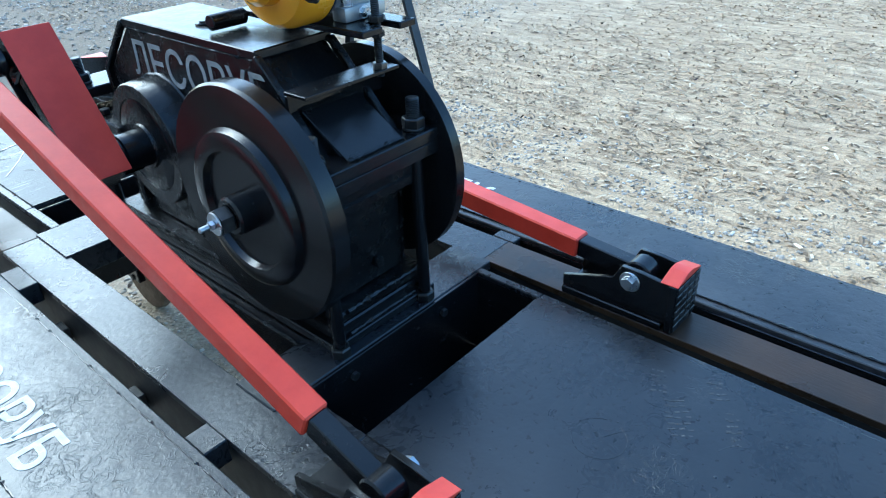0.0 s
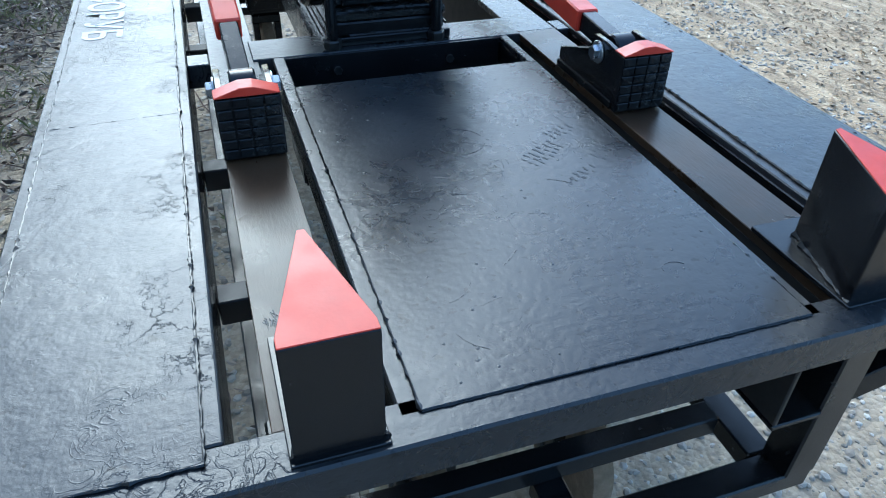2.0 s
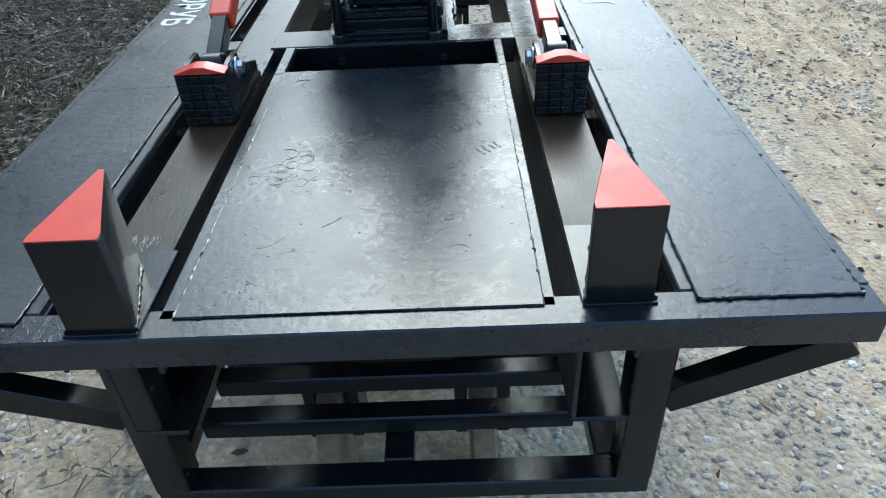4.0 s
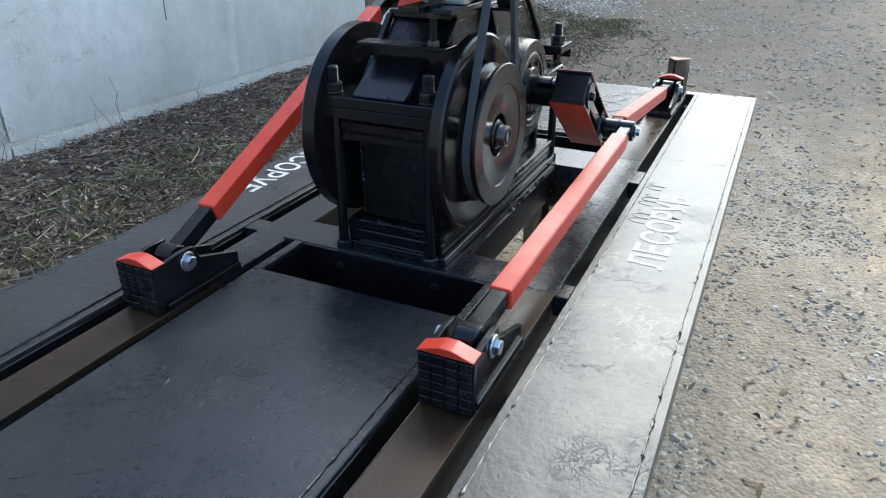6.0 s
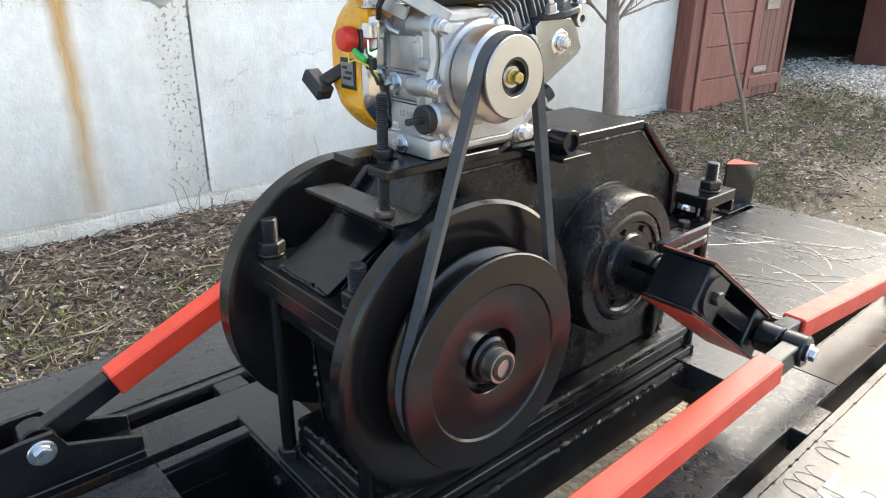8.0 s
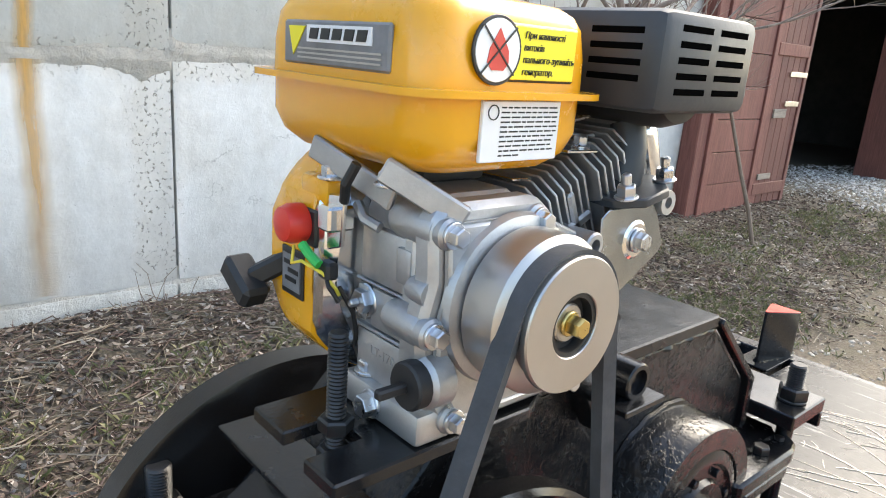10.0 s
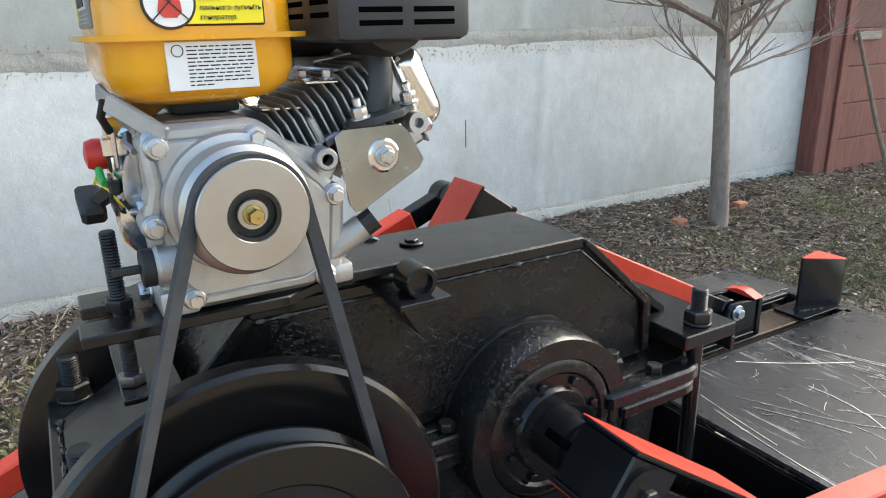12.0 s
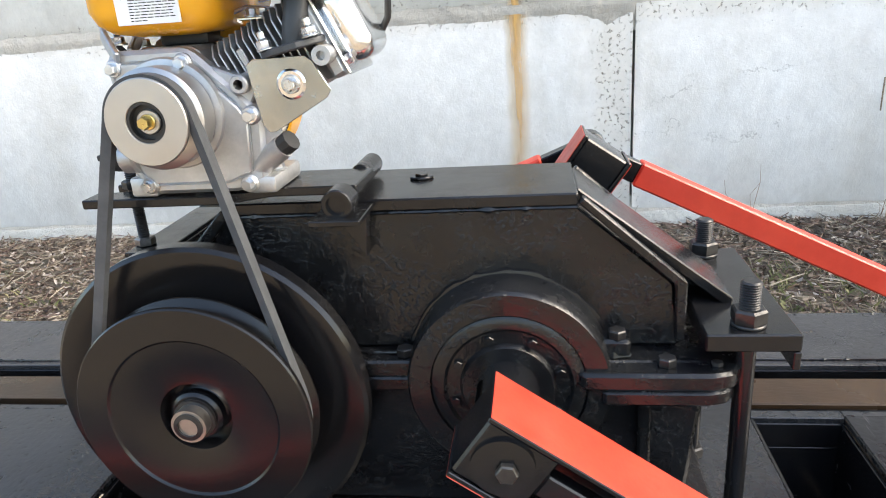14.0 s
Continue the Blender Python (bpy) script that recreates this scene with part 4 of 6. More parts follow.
part("rear_strap", join(prism('x', [(.598, 1.216), (.6, 1.232), (.79, 1.083), (.785, 1.07)], -.055, .055, .002), prism('x', [(.615, 1.2), (.775, 1.075), (.715, 1.075), (.712, 1.115)], -.008, .002, .001)), BLACK, red)
for s in (1, -1):
    part("weld_bead", weld((s * .076, .17, 1.214), (s * .076, .6, 1.214), .0025), BLACK, red)
CY, CZ = .512, 1.006
for s in (1, -1):
    part("flange_lug", join(prism('z', [(s * .1125, .59), (s * .146, .6), (s * .147, .748), (s * .14, .772), (s * .12, .785), (s * .1125, .786)], 1.006, 1.029, .004),
         prism('z', [(s * .1125, .62), (s * .143, .625), (s * .144, .745), (s * .137, .768), (s * .12, .78), (s * .1125, .78)], .984, 1.0045, .004)), CAST, red)
    part("weld_bead", weld((s * .1, .595, 1.031), (s * .1, .66, 1.031), .0045), BLACK, red)
    part("weld_bead", weld((s * .09, .03, 1.03), (s * .09, .4, 1.03), .003), BLACK, red)
for z, r in ((1.031, .0045), (.985, .004), (.797, .005), (.748, .004)):
    part("weld_bead", weld((-.085, .028 if z > .9 else .01, z), (.085, .03 if z > .9 else .012, z), r), CAST, red)
for x in (-.087, .087):
    part("weld_bead", weld((x, .04, .8), (x + .001, .03, .982), .0035), CAST, red)
part("drain_plug", hexhead('y', (.02, 0, .84), .012, .028, .042), CAST, red)
SY, SZ = .134, .996
for s in (1, -1):
    f = lambda v: [(r, s * h) for r, h in v]
    part("bearing_housing", lathe('x', (0, CY, CZ), f([(.127, .06), (.127, .078), (.1245, .132), (.1215, .1365), (.096, .1365), (.0945, .132)]), 64), CAST, red)
    if s > 0:
        part("bearing_cap", lathe('x', (0, CY, CZ), f([(.0942, .124), (.0942, .1345), (.088, .1375), (.079, .1375), (.075, .1335), (.059, .1335), (.055, .14), (.041, .14)]), 64), CAST, red)
    else:
        part("bearing_cap", lathe('x', (0, CY, CZ), f([(.0942, .124), (.0942, .135), (.09, .1365), (.046, .1365), (.044, .142), (.04, .142)]), 64), CAST, red)
    rw = random.Random(31 + s)
    part("weld_bead", tube([(s * .076, CY + (.127 + rw.uniform(-.002, .002)) * math.cos(u / 60 * 6.2832), CZ + (.127 + rw.uniform(-.002, .002)) * math.sin(u / 60 * 6.2832)) for u in range(-4, 36)], .0045, 6), BLACK, red)
    for k in range(8 if s > 0 else 0):
        a = k * math.pi / 4 + .3
        part("cap_screw", hexhead('x', (0, CY + .067 * math.cos(a), CZ + .067 * math.sin(a)), .006, s * .133, s * .1395), BLACK, red)
    part("output_shaft", lathe('x', (0, CY, CZ), f([(.038, .12), (.038, .19), (.033, .192), (.033, .292)]), 32), BLACK, red)
    part("input_housing", lathe('x', (0, SY, SZ), f([(.07, .06), (.07, .108), (.064, .112), (.04, .112)]), 36), CAST, red)
    part("input_shaft", lathe('x', (0, SY, SZ), f([(.022, .1), (.022, .212 if s > 0 else .2)]), 24), STEEL if s > 0 else BLACK, red)
    part("boss", prism('z', [(s * .07, .62), (s * .104, .622), (s * .106, .66), (s * .07, .665)], 1.0285, 1.052, .004), CAST, red)
    for x, y, z in ((.094, .38, 1.0285), (.094, .645, 1.052), (.122, .70, 1.029), (.094, .25, 1.0285)):
        part("flange_bolt", hexhead('z', (s * x, y, 0), .0115, z, z + .011), BOLT, red)
    part("flange_bolt", hexhead('z', (s * .122, .757, 0), .007, 1.029, 1.034), BOLT, red)
words("ЛЕСОРУБ", .098, axes((-.0748, .375, 1.15), (0, -1, 0), (0, 0, 1)), FADED, "lettering", red, "faded white stencil lettering", bold=.0006)

# ---- clamps that hold the reducer down ----
def clamp(y0, y1, ybolt, z, label):
    c = thing("clamp_bridge", (0, ybolt, Z), label, "clamp", "clamp bridges")
    part("plate", box(-.142, .142, y0, y1, z - .022, z, .002), BLACK, c)
    part("lip", box(-.142, .142, y0, y0 + .008, z - .045, z - .0225, .001) if y0 < .3 else box(-.142, .142, y1 - .008, y1, z - .045, z - .0225, .001), BLACK, c)
    for x in ((-.122, .097) if y0 < .3 else (-.115, .115)):
        part("tie_rod", cyl('z', (x, ybolt, 0), .0115, Z + .02, z - .023, 16), BLACK, c)
        part("stud_end", threaded('z', (x, ybolt, 0), .012, z, z + .055), BOLT, c)
        part("nut", hexhead('z', (x, ybolt, 0), .0205, z + .004, z + .022), BOLT, c)
        part("washer", cyl('z', (x, ybolt, 0), .0195, z, z + .004, 24), BOLT, c)
        part("lower_nut", hexhead('z', (x, ybolt, 0), .0185, Z + .0005, Z + .02), BOLT, c)
    return c
cf = clamp(-.034, .072, -.004, 1.085, "black steel clamp plate with two tie rods at the flywheel end")
clamp(.738, .842, .79, 1.078, "black steel clamp plate with two tie rods behind the reducer")
part("sloping_plate", prism('x', [(-.024, 1.0855), (-.02, 1.0855), (.08, 1.142), (.076, 1.1465)], -.068, .052, .001), BLACK, cf)
for a, b in ((-.062, -.056), (.042, .048)):
    part("side_web", prism('x', [(.0, 1.0855), (.0715, 1.0855), (.0715, 1.132)], a, b, .001), BLACK, cf)
part("weld_bead", weld((-.068, -.022, 1.0875), (.052, -.022, 1.0875), .003), BLACK, cf)
part("weld_bead", weld((-.066, .079, 1.1475), (.05, .079, 1.1475), .004), BLACK, cf)
part("bracket_angle", join(box(-.088, .1145, .038, .09, 1.177, 1.183, .001), box(-.088, .1145, .084, .09, 1.134, 1.1765, .001)), BLACK, cf)
part("adjusting_screw", threaded('z', (.082, .05, 0), .0072, 1.17, 1.332, .0028), BOLT, cf)
for z, mt in ((1.1835, STEELD), (1.236, BOLT), (1.259, BOLT)):
    part("nut", hexhead('z', (.082, .05, 0), .0128, z, z + .0105), mt, cf)

# ---- flywheels, pulley and belt ----
for s, lab in ((1, "large black flywheel behind the belt pulley"), (-1, "large black flywheel with a stepped face and a nut")):
    w = thing("flywheel", (s * .15, SY, SZ - .205), lab, "flywheel", "flywheels")
    prof = [(.03, .125), (.197, .125), (.205, .128), (.205, .148), (.2, .152), (.178, .152), (.172, .149), (.03, .148)]
    if s < 0:
        prof = [(.03, .126), (.201, .126), (.21, .129), (.21, .158), (.206, .163), (.14, .163), (.135, .175), (.128, .178), (.105, .178), (.1, .168), (.03, .166)]
    part("disc", lathe('x', (0, SY, SZ), [(r, s * h) for r, h in prof], 96), FLY, w)
    part("shaft_collar", lathe('x', (0, SY, SZ), [(.036, s * .11), (.036, s * .1265), (.03, s * .1275)], 28), BLACK, w)
    if s < 0:
        part("hub", lathe('x', (0, SY, SZ), [(.034, -.16), (.034, -.196), (.03, -.2), (.01, -.2)], 28), BLACK, w)
        part("nut", hexhead('x', (0, SY, SZ), .024, -.225, -.2), BOLT, w)
        part("washer", cyl('x', (0, SY, SZ), .02, -.229, -.2255, 24), ZINC, w, "shiny zinc washer")
        part("bolt", join(hexhead('x', (0, SY, SZ), .0085, -.2375, -.2295), cyl('x', (0, SY, SZ), .005, -.256, -.238, 12)), ZINC, w, "shiny zinc bolt")
p = thing("belt_pulley", (.2, SY, SZ - .15), "large black belt pulley with brown worn faces", "pulley")
part("wheel", lathe('x', (0, SY, SZ), [(r, h - .014) for r, h in ((.03, .172), (.138, .172), (.147, .175), (.147, .179), (.13, .188), (.13, .196), (.148, .206), (.149, .213), (.147, .215), (.109, .215), (.106, .2125), (.052, .207), (.046, .2055), (.0445, .203), (.0445, .182), (.03, .181))], 96), FLY, p)
part("hub", lathe('x', (-.014, SY, SZ), [(.036, .181), (.036, .19), (.033, .192), (.033, .203), (.029, .206), (.02, .206)], 32), BLACK, p)
part("nut", lathe('x', (-.014, SY, SZ), [(.026, .206), (.026, .211), (.0215, .2115), (.0215, .217), (.018, .2175), (.018, .228), (.0125, .229), (.0125, .222)], 24), BOLT, p, "stepped dark steel hub nut")

EY, EZ, EX = .152, 1.355, .2
def belt():
    """A flat-sided belt round the two pulleys."""
    a, ra = Vector((EY, EZ)), .0455
    b, rb = Vector((SY, SZ)), .136
    d = b - a
    L = d.length
    base = math.atan2(d.y, d.x)
    th = math.acos((ra - rb) / L)
    outer = []
    for c, r, u0, u1, n in ((a, ra, base + th, base + 2 * math.pi - th, 26), (b, rb, base - th, base + th, 40)):
        for i in range(n + 1):
            u = u0 + (u1 - u0) * i / n
            outer.append((c, r, u))
    bm = bmesh.new()
    rings = []
    for c, r, u in outer:
        e = Vector((math.cos(u), math.sin(u)))
        ring = []
        for off, x in ((.004, .1835), (.004, .2005), (-.006, .197), (-.006, .187)):
            q = c + e * (r + off)
            ring.append(bm.verts.new((x - .014 + .006 * (q.y - SZ) / (EZ - SZ), q.x, q.y)))
        rings.append(ring)
    for i in range(len(rings)):
        p0, q0 = rings[i], rings[(i + 1) % len(rings)]
        for k in range(4):
            bm.faces.new((p0[k], q0[k], q0[(k + 1) % 4], p0[(k + 1) % 4]))
    return bm
single("drive_belt", belt(), RUBBER, "dark grey rubber drive belt between engine and pulley", "belt", (.19, SY, SZ - .14), angle=40)

# ---- cranks, rods and pushers ----
TH = radians(-35)
R = .23
def crank(s, th, label):
    c = thing("crank_arm", (s * .245, CY, CZ), label, "crank", "crank arms")
    L0, L1, H = -.042, .262, .044
    m = Matrix.Translation((0, CY, CZ)) @ Matrix.Rotation(th, 4, 'X') @ Matrix.Translation((0, -CY, -CZ))
    def put(name, bm, mat, label=""):
        bm.transform(m)
        part(name, bm, mat, c, label)
    p, q = sx(s, .2, .29)
    for k in (1, -1):
        a, b = (H - .007, H - .0012) if k > 0 else (-H + .0012, -H + .007)
        put("side_plate", box(p, q, CY + L0, CY + L1, CZ + a, CZ + b, .0012), BLACK)
        a, b = (H - .00125, H) if k > 0 else (-H, -H + .00125)
        put("painted_face", box(p, q, CY + L0 + .0006, CY + L1 - .0006, CZ + a, CZ + b, .0005), RED, "red painted face")
    p, q = sx(s, .203, .287)
    put("shaft_boss", box(p, q, CY + L0 + .002, CY + .045, CZ - H + .0065, CZ + H - .0065, .003), BLACK)
    put("pin_block", box(p, q, CY + R - .04, CY + L1 - .002, CZ - H + .0065, CZ + H - .0065, .003), BLACK)
    p, q = sx(s, .21, .235)
    put("web", box(p, q, CY + .046, CY + R - .041, CZ - H + .0065, CZ + H - .0065, .002), BLACK)
    p, q = sx(s, .262, .283)
    put("web", box(p, q, CY + .046, CY + R - .041, CZ - .014, CZ + .014, .002), BLACK)
    # No groove is cut: a raised black block stands for the keyway's shade.
    p, q = sx(s, .16, .2)
    put("keyway", soft_box(p, q, CY - .0392, CY - .034, CZ - .006, CZ + .006, .0025, 2), HOLE_SHADE, "dark block on the shaft standing for the shade of its keyway")
    put("clamp_screw", hexhead('x', (0, CY + .005, CZ), .012, s * .288, s * .3), BOLT)
    put("pin", cyl('x', (0, CY + R, CZ), .016, min(s * .288, s * .378), max(s * .288, s * .378), 20), BLACK)
    put("pin_bolt", join(cyl('x', (0, CY + R, CZ), .017, min(s * .378, s * .381), max(s * .378, s * .381), 24), hexhead('x', (0, CY + R, CZ), .012, s * .381, s * .39)), ZINC, "shiny zinc bolt")
    return CY + R * math.cos(th), CZ + R * math.sin(th)
pinR = crank(1, TH, "black crank arm with red faces pointing down to the rear")
pinL = crank(-1, TH + math.pi / 2, "black crank arm with red faces raised to the rear")

HZ = .805
def rod(s, pin, hy, x, label):
    a, b = Vector((x, pin[0], pin[1])), Vector((RC[s], hy, HZ))
    r = thing("connecting_rod", b, label, "connecting rod", "connecting rods")
    d = (b - a).normalized()
    part("tube", bar(a + d * .085, b - d * .13, .042, .042, .003), RED, r, "red square steel tube")
    for e, k, f in ((a, 1, .085), (b, -1, .13)):
        n = e + d * (k * f)
        bm = bar(e + d * (k * .015), n, .03, .036, .002)
        part("rod_end", bm, BLACK, r)
        part("eye", cyl('x', (0, e.y, e.z), .028, e.x - .02, e.x + .02, 28, .003), BLACK, r)

def pusher(s, hy, d):
    """d: -1 faces the front end."""
    f = hy + d * .088
    c = thing("pusher_block", (RC[s], hy, Z), "black sliding pusher with a waffled face and red lip", "pusher", "pusher blocks")
    x0, x1 = RC[s] - .047, RC[s] + .047
    part("skid", box(x0, x1, min(f - d * .02, hy - d * .14), max(f - d * .02, hy - d * .14), Z - .0035, Z + .012, .002), BLACK, c)
    fp = part("face_plate", box(x0, x1, min(f, f - d * .014), max(f, f - d * .014), Z - .002, Z + .098, .002), BLACK, c)
    for i in range(4):
        for j in range(6):
            u0, v0 = x0 + .002 + i * .0228, Z + .002 + j * .016
            part("tooth", box(u0, u0 + .021, min(f, f + d * .004), max(f, f + d * .004), v0, v0 + .0142, .0012), CAST, fp)
    part("lip", prism('y', [(x0, Z + .0985), (x1, Z + .0985), (x1, Z + .1), (RC[s] + .01, Z + .112), (RC[s] - .01, Z + .112), (x0, Z + .1)], min(f + d * .003, f - d * .03), max(f + d * .003, f - d * .03), .001), RED, c, "red painted lip")
    for k in (-1, 1):
        xa, xb = RC[s] + k * .032, RC[s] + k * .042
        pts = [(f - d * .014, Z + .012), (f - d * .014, Z + .094), (hy + d * .02, Z + .1), (hy - d * .02, Z + .1), (hy - d * .035, Z + .07), (hy - d * .14, Z + .035), (hy - d * .14, Z + .012)]
        part("cheek", prism('x', pts, min(xa, xb), max(xa, xb), .001), BLACK, c)
        part("pin_bolt", join(cyl('x', (0, hy, HZ), .02, min(xb, xb + k * .004), max(xb, xb + k * .004), 24), hexhead('x', (0, hy, HZ), .0135, xb + k * .004, xb + k * .014)), ZINC, c, "shiny zinc pivot bolt")
def slide(pin, length, d):
    """Where the pivot of a pusher stands for a crank pin and a rod of a given length."""
    return pin[0] + d * math.sqrt(length ** 2 - (pin[1] - HZ) ** 2)
for s, pin in ((1, pinR), (-1, pinL)):
    hf, hr = slide(pin, 1.04, -1), slide(pin, .87, 1)
    rod(s, pin, hf, s * .355, "red painted square-tube connecting rod to the front pusher")
    rod(s, pin, hr, s * .312, "red painted square-tube connecting rod to the rear pusher")
    pusher(s, hf, -1)
    pusher(s, hr, 1)

# ---- engine ----
en = thing("petrol_engine", (.06, .15, 1.25), "small petrol engine with a yellow tank and cast aluminium crankcase", "engine")

def round_rect(x0, x1, y0, y1, z, r, seg=6, dz=None):
    out = []
    for cx, cy, a0 in ((x1 - r, y1 - r, 0), (x0 + r, y1 - r, 90), (x0 + r, y0 + r, 180), (x1 - r, y0 + r, 270)):
        for i in range(seg + 1):
            a = radians(a0 + 90 * i / seg)
            out.append((cx + r * math.cos(a), cy + r * math.sin(a), z))
    if dz:
        out = [(x, y, zz + dz(x, y)) for x, y, zz in out]
    return out

def bolt_on(parent, axis, c, h, r=.0075, mat=None, flange=True):
    """A flange bolt whose seat is at h along the axis."""
    mat = mat or ZINC
    bm = hexhead(axis, c, r, h + .002, h + .010)
    if flange:
        bm = join(bm, cyl(axis, c, r * 1.35, h, h + .0025, 20, .0006))
    return part("bolt", bm, mat, parent)

# mounting plate, pivot and crankcase
mp = thing("engine_mount", (.05, .2, 1.232), "black steel engine mounting plate with pivot tubes", "engine mount")
part("plate", prism('z', [(.022, .018), (.066, .018), (.066, .058), (.1, .058), (.1, .014), (.137, .014), (.137, .19), (.1085, .24), (.1085, .344), (.021, .346)], 1.2475, 1.2585, .0015), BLACK, mp)
for x0, x1, r, z in ((.11, .144, .018, 1.2445), (-.05, .0205, .014, 1.249)):
    part("pivot_tube", lathe('x', (0, .328, z), [(r - .0015, x0), (r, x0 + .0015), (r, x1 - .0015), (r - .0015, x1), (r * .68, x1), (r * .68, x1 - .006), (.002, x1 - .006)], 28), BLACK, mp)
part("bracket_shelf", box(.0845, .156, .296, .356, 1.223, 1.2295, .001), BLACK, mp)
part("bracket_gusset", prism('x', [(.31, 1.2225), (.35, 1.2225), (.345, 1.165)], .0755, .1, .001), BLACK, mp)

part("base_foot", soft_box(.044, .134, .079, .112, 1.259, 1.283, .004, 2), ALU, en)
part("base_foot", soft_box(.044, .134, .225, .258, 1.259, 1.279, .004, 2), ALU, en)
case = [(.1, 1.27), (.235, 1.27), (.246, 1.30), (.236, 1.352), (.19, 1.4), (.178, 1.425), (.104, 1.425), (.093, 1.412), (.0905, 1.30)]
part("crankcase", prism('x', case, .044, .112, .006), ALU, en)
# raised panels and bolt bosses on the cast front
for x0, x1, z0, z1, d in ((.05, .108, 1.282, 1.318, .0035), (.064, .1, 1.322, 1.352, .003), (.05, .1, 1.356, 1.396, .0028), (.094, .11, 1.365, 1.39, .006), (.05, .062, 1.325, 1.352, .005)):
    part("cast_panel", soft_box(x0, x1, .0905 - d, .1, z0, z1, .0025, 2), ALU, en)
for x0, y, z, r in ((.082, .094, 1.407, .0125), (.108, .088, 1.366, .0095), (.09, .086, 1.342, .0125), (.1, .108, 1.2745, .0115)):
    part("case_boss", lathe('x', (0, y, z), [(r * .5, x0), (r * .85, x0 + .003), (r, x0 + .01), (r * 1.05, .128), (r, .13)], 20), ALU, en)
part("case_rib", box(.046, .11, .086, .092, 1.319, 1.3215, .001), ALU, en)
part("case_rib", box(.046, .11, .087, .092, 1.3535, 1.3555, .001), ALU, en)
part("flange_edge", prism('x', [(.086, 1.275), (.0905, 1.275), (.0905, 1.412), (.086, 1.404)], .1, .1115, .002), ALU, en)
cover = [(.105, 1.262), (.215, 1.262), (.248, 1.275), (.254, 1.345), (.243, 1.362), (.19, 1.415), (.176, 1.425), (.09, 1.425), (.081, 1.412), (.084, 1.375), (.076, 1.345), (.079, 1.30), (.095, 1.275)]
part("side_cover", prism('x', cover, .1125, .134, .005), ALU, en)
part("cover_step", prism('x', [(.152 + (y - .152) * .86, 1.345 + (z - 1.345) * .86) for y, z in cover], .1345, .1385, .0035), ALU, en)
part("cover_dome", lathe('x', (0, EY, EZ), [(.062, .137), (.06, .143), (.045, .1475), (.03, .1475)], 48), ALU, en)
for y, z in ((.094, 1.407), (.174, 1.409), (.242, 1.349), (.228, 1.272), (.107, 1.2745), (.084, 1.342)):
    part("bolt_boss", cyl('x', (0, y, z), .0108, .118, .1385, 20, .002), ALU, en)
    bolt_on(en, 'x', (0, y, z), .1385, .0066)
for x, y in ((.06, .092), (.118, .092), (.1, .25)):
    bolt_on(en, 'z', (x, y, 0), 1.283 if y < .2 else 1.279, .008)
part("drain_plug", join(hexhead('y', (.083, 0, 1.271), .0085, .068, .079), cyl('y', (.083, 0, 1.271), .011, .0765, .079, 20)), ZINC, en)
part("sensor_nut", join(hexhead('y', (.059, 0, 1.340), .0095, .08, .088), cyl('y', (.059, 0, 1.34), .0125, .0865, .0895, 20), cyl('y', (.059, 0, 1.340), .003, .073, .08, 10)), ZINC, en)
part("oil_plug", join(cyl('y', (.132, 0, 1.308), .0165, .068, .08, 18), box(.1285, .1355, .046, .069, 1.3045, 1.3115, .0015)), PLASTIC, en, "black plastic oil plug")
part("plug_neck", cyl('y', (.132, 0, 1.308), .019, .079, .1, 22, .003), ALU, en)
# dipstick neck on the far end
a, b = Vector((.12, .232, 1.285)), Vector((.13, .272, 1.312))
part("filler_neck", tube([a, a.lerp(b, .5), b], .0135, 14), ALU, en)
dd = (b - a).normalized()
part("filler_cap", tube([b, b + dd * .004, b + dd * .014], .012, 10), PLASTIC, en, "black plastic filler cap")
words("LT-170", .0095, axes((.082, .0868, 1.305), (1, 0, 0), (0, 0, 1)), ALU, "cast_mark", en, extrude=.0006)
# upper web of the cover towards the cylinder
part("cover_arm", prism('x', [(.178, 1.40), (.19, 1.408), (.246, 1.385), (.25, 1.372), (.24, 1.358)], .104, .13, .002), ALU, en)
part("arm_boss", lathe('x', (0, .236, 1.383), [(.0105, .1), (.0105, .142), (.009, .1435), (.0055, .1435), (.0055, .13)], 20), ALU, en)

# inclined cylinder with fins
CA = radians(25)
cm = Matrix.Translation((0, .215, 1.378)) @ Matrix.Rotation(CA, 4, 'X')
def on_cyl(bm):
    bm.transform(cm)
    return bm
# Core coloured grey-black: the shade between the aluminium fins is in the colour.
cyb = part("cylinder", on_cyl(box(.03, .094, -.01, .108, -.026, .03, .006)), MUFFLER, en)
for i in range(13):
    y = .0 + i * .0083
    lo, hi = (-.046, .05) if i > 4 else (-.024 - i * .004, .05)
    w = .117 if i < 7 else .124
    ch = .014
    part("fin", on_cyl(prism('y', [(.006, lo), (w - ch, lo), (w, lo + ch), (w, hi - ch), (w - ch, hi), (.006, hi)], y, y + .0022, .0006)), ALU, cyb)
part("cylinder_web", on_cyl(soft_box(.1, .119, .0, .05, -.003, .006, .002, 1)), ALU, cyb)
part("cylinder_web", on_cyl(soft_box(.1, .119, .028, .036, -.02, .03, .002, 1)), ALU, cyb)
part("cylinder_head", on_cyl(box(.008, .118, .11, .128, -.05, .052, .004)), ALU, en)
part("valve_cover", on_cyl(soft_box(.014, .112, .1285, .168, -.046, .04, .019, 6)), CHROME, en, "bright polished valve cover")
part("valve_cover_rim", on_cyl(soft_box(.007, .119, .1282, .1315, -.053, .047, .002, 1)), CHROME, en)
for x, z in ((.112, -.038), (.112, .045), (.014, .045)):
    part("bolt", on_cyl(hexhead('y', (x, 0, z), .007, .132, .141)), ZINC, en)
